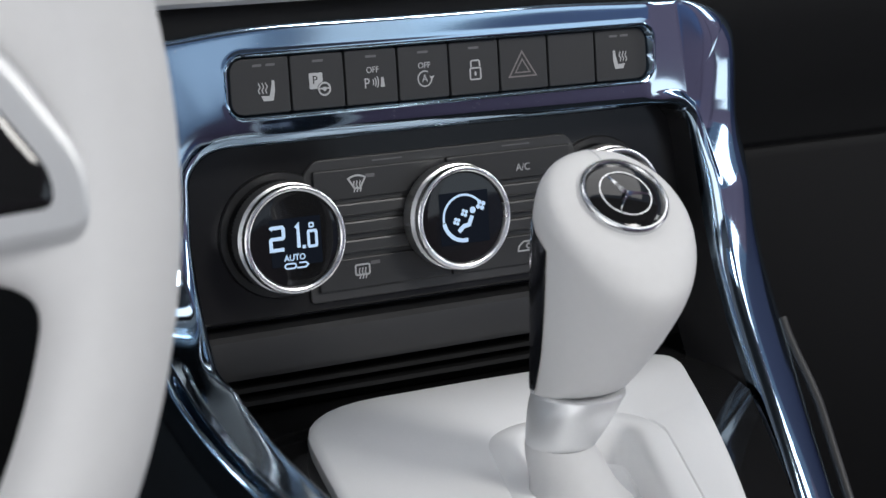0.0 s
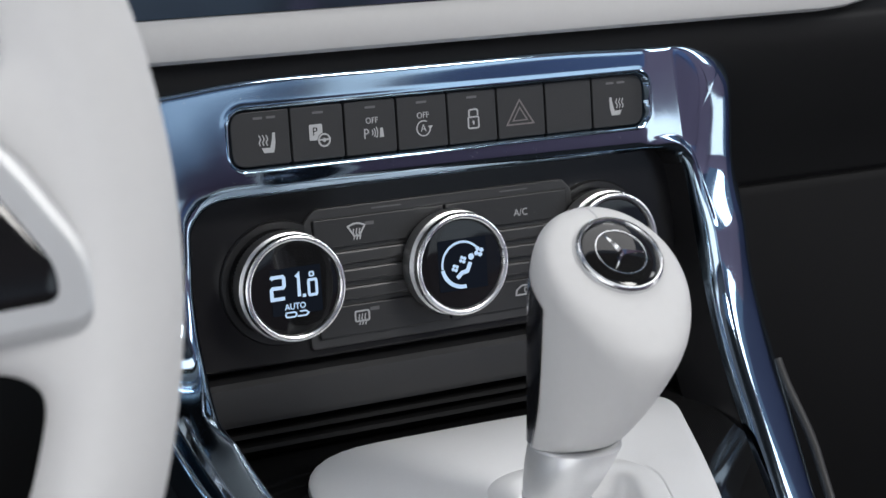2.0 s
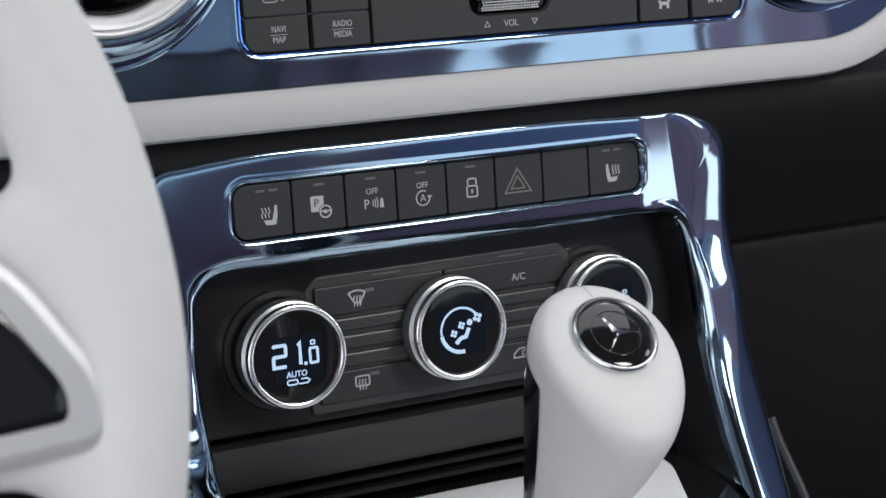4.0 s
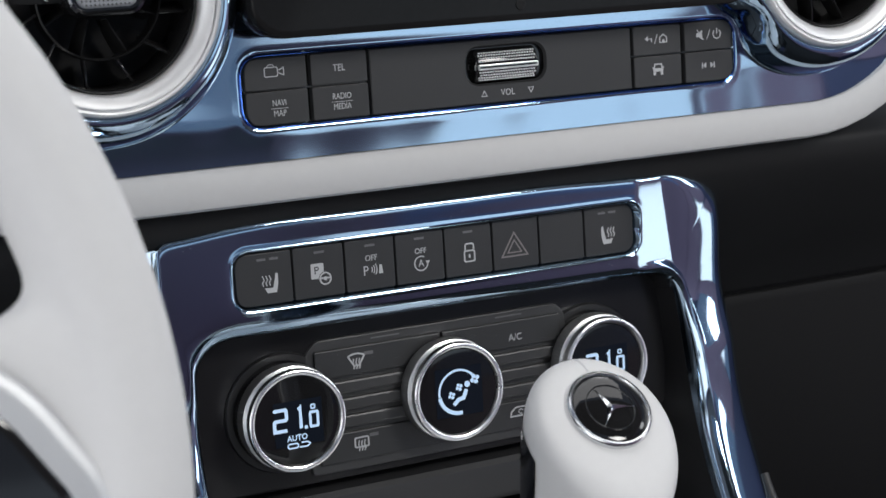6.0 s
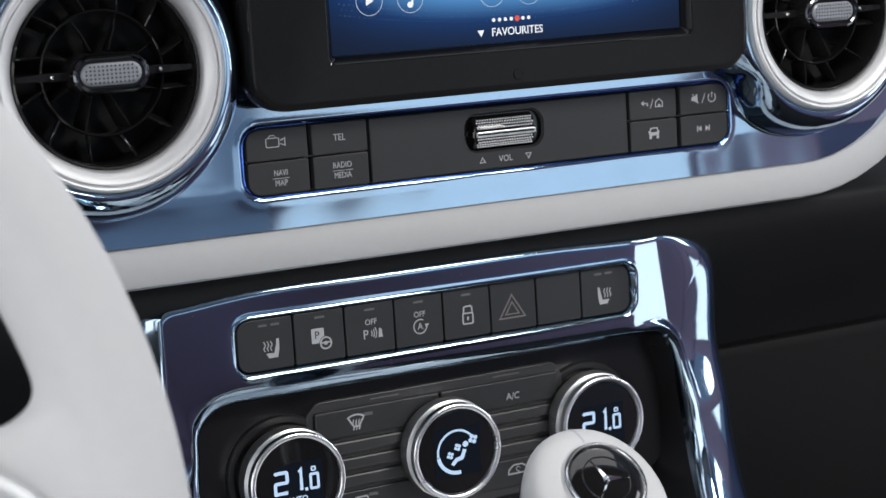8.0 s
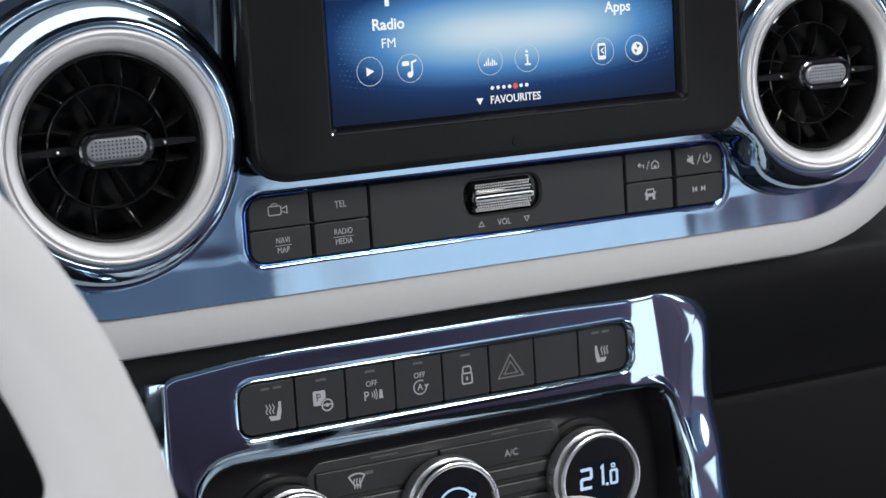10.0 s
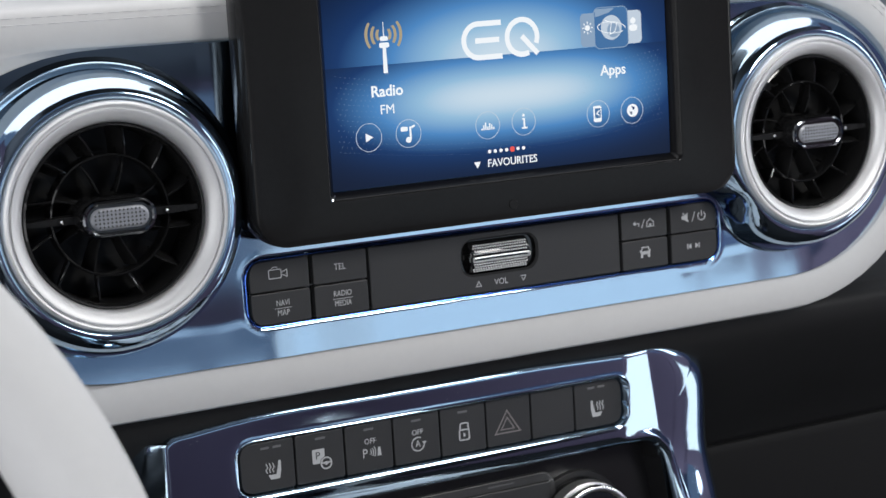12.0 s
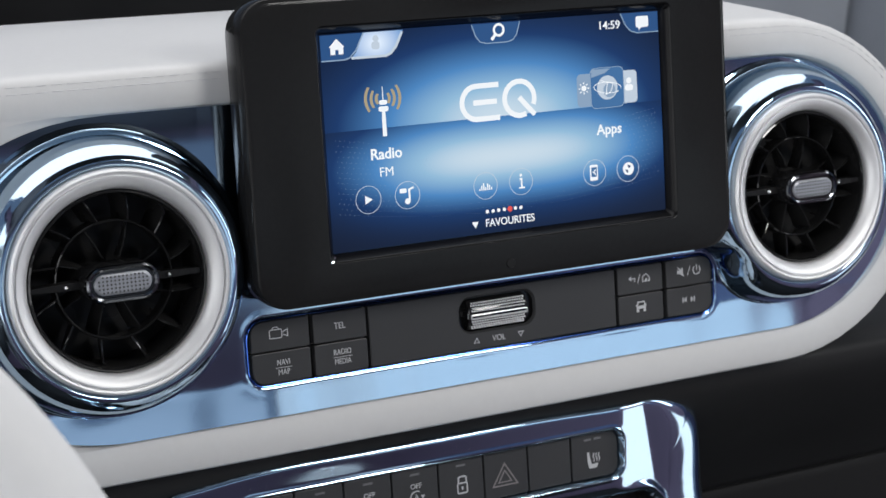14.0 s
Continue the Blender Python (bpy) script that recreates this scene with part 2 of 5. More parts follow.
def turned(profile, cx, cy, cz, n=72, ridges=0, depth=0.0, rows=()):
    """A turned form round an axis that points at the cabin: profile of (radius, y). ridges: knurling of that depth on the rows named."""
    loops = []
    for i, (r, y) in enumerate(profile):
        loop = []
        for k in range(n):
            a = 2 * math.pi * k / n
            q = r - (depth if ridges and i in rows and k % 2 else 0)
            loop.append((cx + q * math.cos(a), cy + y, cz + q * math.sin(a)))
        loops.append(loop)
    return loft(loops)


def tube(path, r, n=8, ring=False):
    """A round bar along a path of points."""
    pts = [Vector(p) for p in path]
    loops, m = [], len(pts)
    for k, p in enumerate(pts):
        a = pts[(k + 1) % m] if ring or k < m - 1 else p
        b = pts[k - 1] if ring or k else p
        t = (a - b).normalized()
        s = t.cross(Vector((0, 0, 1)) if abs(t.z) < 0.9 else Vector((0, 1, 0))).normalized()
        u = s.cross(t)
        loops.append([p + r * (s * math.cos(2 * math.pi * j / n) + u * math.sin(2 * math.pi * j / n)) for j in range(n)])
    return loft(loops, cap0=not ring, cap1=not ring, close=ring)


def stroke(points, w, y, ring=False, t=0.00012):
    """A printed line in x, z, of width w, standing t proud of y."""
    pts = [Vector(p) for p in points]
    m, left, right = len(pts), [], []
    for k, p in enumerate(pts):
        a = pts[(k + 1) % m] if ring or k < m - 1 else p
        b = pts[k - 1] if ring or k else p
        d0 = (p - b).normalized() if (p - b).length > 1e-9 else (a - p).normalized()
        d1 = (a - p).normalized() if (a - p).length > 1e-9 else d0
        d = (d0 + d1).normalized() if (d0 + d1).length > 1e-6 else d1
        nrm = Vector((-d.y, d.x))
        q = w / 2 / max(0.5, nrm.dot(Vector((-d1.y, d1.x))))
        left.append(p + nrm * q)
        right.append(p - nrm * q)
    loops = [[(l_.x, y, l_.y), (l_.x, y - t, l_.y), (r_.x, y - t, r_.y), (r_.x, y, r_.y)] for l_, r_ in zip(left, right)]
    return loft(loops, cap0=not ring, cap1=not ring, close=ring)


def arc(cx, cz, r, a0, a1, n=20):
    return [(cx + r * math.cos(radians(a0 + (a1 - a0) * k / n)), cz + r * math.sin(radians(a0 + (a1 - a0) * k / n))) for k in range(n + 1)]


def circle(cx, cz, r, n=28):
    return arc(cx, cz, r, 0, 360 - 360 / n, n - 1)


def flat(points, y, t=0.00012):
    """A printed solid shape in x, z."""
    return loft([[(x, y, z) for x, z in points], [(x, y - t, z) for x, z in points]], cap1=True)


def words(body, size, x, z, y, align="CENTER", wide=1.0, t=0.00006, bold=0.0):
    """Lettering in the built-in font, facing the cabin, as a bmesh."""
    cu = bpy.data.curves.new("words", "FONT")
    cu.body, cu.size, cu.align_x, cu.align_y, cu.extrude, cu.offset = body, size, align, "CENTER", t, bold
    cu.resolution_u = 3
    ob = new("words", cu)
    me = bpy.data.meshes.new_from_object(ob.evaluated_get(bpy.context.evaluated_depsgraph_get()))
    bpy.data.objects.remove(ob)
    bpy.data.curves.remove(cu)
    bm = bmesh.new()
    bm.from_mesh(me)
    bpy.data.meshes.remove(me)
    for v in bm.verts:
        v.co = Vector((x + v.co.x * wide, y - v.co.z - t, z + v.co.y))
    return bm


def smooth(a, b, x):
    t = np.clip((x - a) / (b - a), 0, 1)
    return t * t * (3 - 2 * t)


def glide(stations, steps):
    """Catmull-Rom through rows of numbers."""
    p = [stations[0]] + list(stations) + [stations[-1]]
    out = []
    for k in range(1, len(p) - 2):
        for j in range(steps):
            t = j / steps
            out.append([0.5 * (2 * b + (c - a) * t + (2 * a - 5 * b + 4 * c - d) * t * t + (3 * b - a - 3 * c + d) * t ** 3) for a, b, c, d in zip(p[k - 1], p[k], p[k + 1], p[k + 2])])
    out.append(list(stations[-1]))
    return out


def rbox(x0, x1, y0, y1, z0, z1, b=0.004):
    """A box with chamfered edges."""
    bm = bmesh.new()
    bmesh.ops.create_cube(bm, size=1)
    for v in bm.verts:
        v.co = Vector((x0 if v.co.x < 0 else x1, y0 if v.co.y < 0 else y1, z0 if v.co.z < 0 else z1))
    bmesh.ops.bevel(bm, geom=list(bm.edges), offset=b, segments=2, affect="EDGES")
    return bm

# ---- the cabin that closes the place ----
def panel_box(x0, x1, y0, y1, z0, z1):
    return rbox(x0, x1, y0, y1, z0, z1, 0.008)


structure("floor", panel_box(-0.80, 0.92, -2.30, 0.75, -0.06, 0.0), CARPET, "black carpeted cabin floor", "floor")
# Unseen ceiling, left open where the added overhead lamp hangs.
structure("ceiling", join(panel_box(-0.80, -0.28, -2.30, -0.12, 1.40, 1.45), panel_box(0.69, 0.92, -2.30, -0.12, 1.40, 1.45),
                          panel_box(-0.276, 0.686, -2.30, -1.06, 1.40, 1.45)),
          CLOTH, "unseen grey cloth headlining with an opening for the added overhead lamp", "ceiling")
# Added out of view to darken what the vent collars reflect.
structure("unseen_black_ceiling", panel_box(-0.276, 0.686, -0.595, -0.12, 1.40, 1.45), BLACK, "unseen black ceiling panel, added to darken the chrome's reflections", "ceiling")
# Unseen walls; mauve tints the chrome's reflections, openings are cut for the lamps.
for name, x0, x1 in (("wall_driver_side", -0.80, -0.74), ("wall_passenger_side", 0.86, 0.92)):
    low = [panel_box(x0, x1, -2.30, -1.98, 0.004, 0.88), panel_box(x0, x1, -1.976, -0.96, 0.004, 0.37), panel_box(x0, x1, -0.956, -0.08, 0.004, 0.40), panel_box(x0, x1, -0.076, 0.75, 0.004, 0.88)] if x0 < 0 else [panel_box(x0, x1, -2.30, -2.0, 0.004, 0.88), panel_box(x0, x1, -1.996, -0.756, 0.004, 0.58), panel_box(x0, x1, -0.865, -0.756, 0.764, 1.196), panel_box(x0, x1, -0.752, -0.56, 0.004, 0.84), panel_box(x0, x1, -0.556, -0.16, 0.004, 0.19), panel_box(x0, x1, -0.552, -0.16, 0.565, 0.74)]
    structure(name, join(*low, panel_box(x0, x1, -2.30, 0.2, 1.30, 1.396),
                         *([panel_box(x0, x1, -1.996, -0.756, 1.200, 1.296)] if x0 > 0 else []),
                         panel_box(x0, x1, -0.96, -0.957, 0.884, 1.296), panel_box(x0, x1, -2.30, -2.0, 0.884, 1.296)),
              REFLECT_MAUVE, "unseen mauve-grey side panels with openings for the added lamps", "wall")
# Added out of view so that the right rail reflects navy.
structure("unseen_navy_front", panel_box(0.86, 0.92, -0.156, 0.30, 0.004, 0.98), REFLECT_NAVY, "unseen dark blue panel, added to darken the rail's reflection", "wall")
structure("wall_passenger_front", panel_box(0.86, 0.92, 0.304, 0.75, 0.004, 0.98), DOORGREY, "pale grey trim panel beside the dashboard", "wall")
# Added out of view so that the stack surround reflects blue.
structure("unseen_blue_panel", panel_box(0.86, 0.92, -1.996, -0.756, 0.583, 0.76), REFLECT_BLUE, "unseen blue-grey panel, added to tint the surround's reflection", "wall")
# Added out of view so that the fascia's upper end reflects navy.
structure("unseen_navy_panel", panel_box(0.86, 0.92, -0.752, -0.56, 0.844, 1.296), REFLECT_NAVY, "unseen dark blue panel, added to darken the fascia's reflection", "wall")
# Unseen rear wall; its mauve is there for the chrome to reflect.
structure("wall_rear", join(panel_box(-0.736, 0.856, -2.30, -2.24, 0.004, 0.90), panel_box(-0.736, 0.856, -2.30, -2.24, 1.34, 1.396)),
          REFLECT_MAUVE, "unseen mauve-grey rear wall, tinted for the chrome's reflections", "wall")
structure("wall_front", panel_box(-0.736, 0.396, 0.69, 0.75, 0.004, 0.86), BLACK, "black bulkhead behind the dashboard", "wall")
structure("wall_front_trim", panel_box(0.40, 0.856, 0.69, 0.75, 0.004, 0.98), DOORGREY, "pale grey trim ahead of the dashboard", "wall")

# ---- dashboard ----
VENTS = ((-0.0858, 0.0006), (0.2296, 0.0017))
POD_H, POD_C = 0.0622, -0.0020
POD_L, POD_R, POD_A = -0.078, 0.2280, 0.0700


def pod(d, up, n_side=40, n_end=24, left=POD_L, a=0.085):
    """The pod's outline: a stadium with rounded ends; d: how far outside the fascia, up: more at the top."""
    out = []
    for k in range(n_end + 1):
        t = radians(-90 + 180 * k / n_end)
        s = math.sin(t)
        out.append((POD_R + (POD_A + d) * math.cos(t), POD_C + (POD_H + d + (up if s > 0 else 0) * abs(s)) * s))
    for k in range(1, n_side):
        out.append((POD_R + (left - POD_R) * k / n_side, POD_C + POD_H + d + up))
    for k in range(n_end + 1):
        t = radians(90 + 180 * k / n_end)
        s = math.sin(t)
        out.append((left + (a + d) * math.cos(t), POD_C + (POD_H + d + (up if s > 0 else 0) * abs(s)) * s))
    for k in range(1, n_side):
        out.append((left + (POD_R - left) * k / n_side, POD_C - POD_H - d))
    return out


def pod_shell():
    loops = []
    steps = ((0.030, -0.0005, 0.0, 0), (0.0195, -0.0004, 0.0, 0), (0.0160, 0.0006, 0.0, 0.04), (0.0146, 0.0026, 0.0, 0.2), (0.0143, 0.0090, 0.0, 0.6), (0.0146, 0.0128, 0.0, 0.8), (0.0156, 0.0148, 0.0, 0.9), (0.0180, 0.0160, 0.0003, 0.95), (0.0220, 0.0164, 0.0008, 0.97),
             (0.030, 0.0166, 0.0022, 1), (0.045, 0.0164, 0.005, 1), (0.075, 0.0160, 0.0095, 1), (0.11, 0.014, 0.0150, 1), (0.16, 0.010, 0.0235, 1), (0.20, 0.002, 0.022, 1), (0.24, -0.015, 0.0, 1))
    for y, d, up, far in steps:
        loops.append([(x, y, z) for x, z in pod(d, up, left=POD_L - 0.5 * far, a=0.085 - 0.02 * far)])
    return loft(loops, cap1=True)


dash = thing("dashboard", (0.06, 0.10, -0.45), "white leather-skinned dashboard over a black lower panel", "dashboard", kind="structure")
part("upper_shell", pod_shell(), WHITE_SOFT, dash, "white grained leather skin")


def seam(d, y, from_x=-0.52):
    """A row of short stitches along the front of the pad."""
    way = [(from_x + 0.0028 * k, POD_C + POD_H + d) for k in range(int((POD_R - from_x) / 0.0028))]
    way += [(POD_R + (POD_A + d) * math.sin(t), POD_C + (POD_H + d) * math.cos(t)) for t in np.arange(0.01, 1.35, 0.0028 / (POD_A + d))]
    bits = []
    for k in range(0, len(way) - 2, 2):
        (xa, za), (xb, zb) = way[k], way[k + 1]
        xb, zb = xa + (xb - xa) * 1.35, za + (zb - za) * 1.35
        if -0.03 < xa < 0.18:
            continue
        bits.append(tube([(xa, y + 0.0001, za), (0.5 * (xa + xb), y - 0.00025, 0.5 * (za + zb)), (xb, y + 0.0001, zb)], 0.00019, 5))
    return join(*bits)


part("stitching", join(seam(0.0127, 0.0145), seam(0.0102, 0.0143)), THREAD, dash, "twin rows of grey stitches")


def lower_panel():
    prof = ((0.1036, -0.1640), (0.1036, -0.1645), (0.1020, -0.1652), (0.1012, -0.1670), (0.1012, -0.1700), (0.107, -0.225), (0.125, -0.30), (0.17, -0.42), (0.26, -0.60), (0.30, -0.62))
    loops = [[(x, y + 0.03 * max(0, (x - 0.35)), z) for y, z in prof] for x in np.linspace(-0.72, 0.78, 31)]
    return loft(loops, ring=False)


def padding_roll():
    prof = glide([(0.15, -0.0700), (0.050, -0.0760), (0.036, -0.0790), (0.0302, -0.0825), (0.0300, -0.0870), (0.0330, -0.0935), (0.0410, -0.1030), (0.0530, -0.1150), (0.0680, -0.1300),
                  (0.0840, -0.1460), (0.0945, -0.1570), (0.0990, -0.1618), (0.1036, -0.1640)], 3)
    return loft([[(x, y + 0.03 * max(0, (x - 0.35)), z) for y, z in prof] for x in np.linspace(-0.72, 0.78, 31)], ring=False)


part("padding_roll", padding_roll(), ROLL, dash, "dark grey padded skin under the white shell")
part("lower_panel", lower_panel(), SKIN, dash, "black grained lower panel with a glovebox gap")
part("binnacle", loft([[(x, y, z) for x, z in rr(-0.42, 0.06, 0.66 - 2 * d, 0.155, 0.05, 8)] for y, d in ((0.20, 0.02), (0.21, 0.005), (0.225, 0.0), (0.40, 0.0))], cap0=True, cap1=True), SKIN, dash, "black instrument hood")
part("top_pad", loft([[(x, y, z) for x in np.linspace(-0.72, 0.08, 12)] for y, z in ((0.20, 0.030), (0.24, 0.058), (0.36, 0.030), (0.70, -0.05))], ring=False), SKIN, dash, "black dash top")


def fascia_mesh():
    """The bright fascia: a sheet with a collar round each vent and a hollow for the keys."""
    nx, nz = 470, 110
    u = np.linspace(-1, 1, nx)
    x = np.where(np.abs(u) < 0.72, POD_L + (POD_R - POD_L) * (u / 0.72 + 1) / 2, 0)
    end = np.clip((np.abs(u) - 0.72) / 0.28, 0, 1) * np.pi / 2
    x = np.where(u > 0.72, POD_R + POD_A * np.sin(end), np.where(u < -0.72, POD_L - 0.085 * np.sin(end), x))
    half = np.where(np.abs(u) > 0.72, POD_H * np.cos(end), POD_H) + 1e-5
    v = np.linspace(-1, 1, nz)
    X = np.repeat(x[:, None], nz, 1)
    Z = POD_C + half[:, None] * v[None, :]
    Y = np.full_like(X, 0.0180)
    Y -= 0.0002 * np.cos((Z + 0.05) / 0.02)
    low = np.clip(-0.0455 - Z, 0, 0.02)
    Y -= np.where(low < 0.006, 7.2 * low ** 2, 0.0864 * low - 0.0002592)
    # slight waves of the moulding towards the lower edge
    Y += (0.00016 * np.sin(98 * X + 0.6) + 0.00009 * np.sin(167 * X + 2.0)) * (1 - smooth(-0.058, -0.040, Z))
    # the upper edge rolls back under the shell
    Y += (0.8 + 1.2 * smooth(0.0, 0.2, X)) * np.clip(Z - 0.018, 0, 0.05) ** 2
    # step back behind the display
    Y += (0.0115 - 0.16 * np.clip(X + 0.0425, 0, 0.020)) * smooth(-0.0440, -0.0425, X) * (1 - smooth(0.165, 0.19, X)) * smooth(0.0, 0.02, Z)
    # hollow for the keys
    qx, qz = np.abs(X - 0.0795) - (0.1110 - 0.007), np.abs(Z + 0.0384) - (0.0131 - 0.007)
    sd = np.hypot(np.maximum(qx, 0), np.maximum(qz, 0)) + np.minimum(np.maximum(qx, qz), 0) - 0.007
    Y += 0.0060 * (1 - smooth(-0.0014, 0.0004, sd))
    Y -= 0.00012 * np.exp(-((sd - 0.0014) / 0.0011) ** 2)
    for cx, cz in VENTS:
        Y += 0.010 * (1 - smooth(0.0400, 0.0415, np.hypot(X - cx, Z - cz)))
    me = bpy.data.meshes.new("panel")
    verts = np.stack([X, Y, Z], -1).reshape(-1, 3)
    idx = np.arange(nx * nz).reshape(nx, nz)
    faces = np.stack([idx[:-1, :-1], idx[:-1, 1:], idx[1:, 1:], idx[1:, :-1]], -1).reshape(-1, 4)
    me.from_pydata(verts.tolist(), [], faces.tolist())
    bm = bmesh.new()
    bm.from_mesh(me)
    bpy.data.meshes.remove(me)
    return bm


fascia = thing("fascia", (0.075, 0.02, -0.064), "blue chrome fascia panel round the vents and keys", "trim panel")
part("panel", fascia_mesh(), BLUE, fascia, sharp=60)

def vent_collar(cx, cz):
    """A bright collar that flares into the fascia and makes way for the keys."""
    prof = ((0.0400, 0.010), (0.0419, -0.0010), (0.0422, -0.0022), (0.0430, -0.0028), (0.0445, -0.0026), (0.0462, -0.0016), (0.0480, 0.0002), (0.0496, 0.0026),
            (0.0510, 0.0056), (0.0521, 0.0090), (0.0529, 0.0125), (0.0534, 0.0155), (0.0540, 0.0171), (0.0550, 0.0178), (0.0566, 0.0184))
    fine = []
    for (r0, y0), (r1, y1) in zip(prof, prof[1:]):
        fine += [(r0 + (r1 - r0) * t, y0 + (y1 - y0) * t) for t in (0.0, 0.34, 0.67)]
    fine.append(prof[-1])
    n, r_in, r_out = 192, 0.0422, prof[-1][0]

    def gap(x, z):
        qx, qz = abs(x - 0.0795) - (0.1116 - 0.0078), abs(z + 0.0384) - (0.0137 - 0.0078)
        return math.hypot(max(qx, 0), max(qz, 0)) + min(max(qx, qz), 0) - 0.0078

    # how far the flare may reach in each direction
    reach = []
    for k in range(n):
        a, r = 2 * math.pi * k / n, r_in + 0.0012
        while r < r_out and gap(cx + r * math.cos(a), cz + r * math.sin(a)) > 0.0016:
            r += 0.0002
        reach.append(r)
    for _ in range(40):
        reach = [min(reach[k], 0.25 * reach[k - 1] + 0.5 * reach[k] + 0.25 * reach[(k + 1) % n]) for k in range(n)]
    loops = []
    for r, y in fine:
        loop = []
        for k in range(n):
            a = 2 * math.pi * k / n
            q = r if r < r_in else r_in + (r - r_in) * (reach[k] - r_in) / (r_out - r_in)
            loop.append((cx + q * math.cos(a), y, cz + q * math.sin(a)))
        loops.append(loop)
    return loft(loops)


for cx, cz in VENTS:
    part("vent_collar", vent_collar(cx, cz), BLUE, fascia, "flared bright collar", sharp=75)
part("key_rim", tube([(x, 0.0175, z) for x, z in rr(0.0795, -0.0384, 0.2226, 0.0268, 0.0075, 10)], 0.00036, 8, True), DEEPBLUE, fascia, "fine deep blue edge round the keys")

# ---- air vents ----
VENT_BLACK = material("vent_black", (0.0150, 0.0149, 0.0151), 0.30, vary=0.2, rough_vary=0.3, spec=0.12)


def air_vent(cx, cz):
    v = thing("air_vent", (cx, 0.0, cz), "round turbine air vent with a satin aluminium ring", "air vent", "dashboard air vents")
    c = (cx, 0.0, cz)
    part("ring", turned([(0.0405, 0.012), (0.0418, 0.002), (0.0418, -0.0025), (0.0413, -0.0046), (0.0405, -0.0052), (0.0398, -0.0050), (0.0396, -0.0038), (0.0390, -0.0038), (0.0388, -0.0050), (0.0380, -0.0050),
                        (0.0350, -0.0030), (0.0342, -0.0014), (0.0338, 0.0008), (0.0336, 0.004), (0.0336, 0.010)], *c, n=96), ALU, v, "satin aluminium ring with a fine groove")
    part("bore", turned([(0.0338, 0.0010), (0.0336, -0.0002), (0.0326, -0.0006), (0.0322, 0.001), (0.0320, 0.021), (0.0002, 0.022)], *c, n=64), VENT_BLACK, v, "black bore")
    part("bore_edge", turned([(0.0338, 0.0006), (0.0334, -0.0006), (0.0327, -0.0009), (0.0323, -0.0002), (0.0322, 0.001)], *c, n=64), GLOSS, v, "glossy black bore edge")
    def blade(a0, r0, r1, y0, y1, twist, half):
        """A thin radial blade with a rounded front edge, swept sideways towards the back."""
        loops = []
        for r in (r0, 0.5 * (r0 + r1), r1):
            loop = []
            for y_, h_ in ((y1, -half), (y0 + half, -half), (y0, -0.5 * half), (y0, 0.5 * half), (y0 + half, half), (y1, half)):
                a = a0 + h_ / r + twist * (y_ - y0) / (y1 - y0) + 0.10 * (r - r0) / (r1 - r0)
                loop.append((cx + r * math.cos(a), y_ + 0.0015 * abs((r - 0.5 * (r0 + r1)) / (r1 - r0)), cz + r * math.sin(a)))
            loops.append(loop)
        return loft(loops, cap0=True, cap1=True)

    for k in range(12):
        a0 = radians(30 * k + 12)
        fin = part("fin", blade(a0, 0.0222, 0.0321, 0.0045, 0.0165, 0.10, 0.00042), VENT_BLACK, v)
        part("fin_edge", tube([(cx + r * math.cos(a0 + q), 0.0048 + dy, cz + r * math.sin(a0 + q)) for r, q, dy in ((0.0226, 0.0, 0.0006), (0.0270, 0.05, 0.0), (0.0312, 0.09, 0.0004), (0.0319, 0.14, 0.0012))], 0.00045, 6), GLOSS, fin, "glossy front edge")
    for k in range(8):
        part("inner_fin", blade(radians(45 * k + 20), 0.0085, 0.0214, 0.0075, 0.0165, -0.10, 0.00038), VENT_BLACK, v)
    part("inner_ring", turned([(0.0225, 0.012), (0.0225, 0.0054), (0.02235, 0.0048), (0.02195, 0.0045), (0.02155, 0.0048), (0.0214, 0.0054), (0.0214, 0.012)], *c, n=64), GLOSS, v)
    bar = part("vane", loft([[(cx + x, 0.0012 + q * 0.006, cz + s * h) for q, s in ((0, -1), (0, 1), (1, 1), (1, -1))] for x, h in ((-0.0318, 0.0009), (-0.02, 0.0014), (0.02, 0.0014), (0.0318, 0.0009))], cap0=True, cap1=True), VENT_BLACK, v, "black cross vane")
    for s in (-1, 1):
        part("clip", turned([(0.0010, 0.002), (0.0010, 0.0004), (0.0008, -0.0002), (0.0004, -0.0006), (0.00002, -0.0007)], cx + s * 0.0195, 0.0, cz, n=12), CHROME, bar, "small chrome stud")
    hub = part("hub", slab(cx, cz, 0.0285, 0.0142, 0.0071, -0.0052, 0.008, 0.0022, 10), GLOSS, v, "black tab carrier")
    part("hub_trim", tube([(x, -0.0048, z) for x, z in rr(cx, cz, 0.0256, 0.0114, 0.0057, 10)], 0.0011, 8, True), DARKCHROME, hub, "thin dark chrome surround")
    part("tab", slab(cx, cz, 0.0222, 0.0082, 0.0041, -0.0060, 0.0, 0.0012, 10), GREYTAB, hub, "satin grey tab")
    dots = []
    for i in range(-6, 7):
        for j in range(-2, 3):
            if abs(i) == 6 and abs(j) == 2:
                continue
            dots.append(turned([(0.00042, 0.0), (0.00030, -0.00018), (0.0, -0.00022)], cx + i * 0.0015, -0.0060, cz + j * 0.0014, n=6))
    tagged(part("grip_texture", join(*dots), GREY, hub, "rows of dark grip dots"), kind="stuff")
    return v


for cx, cz in VENTS:
    air_vent(cx, cz)

# ---- display ----
SW, SH = 0.155, 0.0842


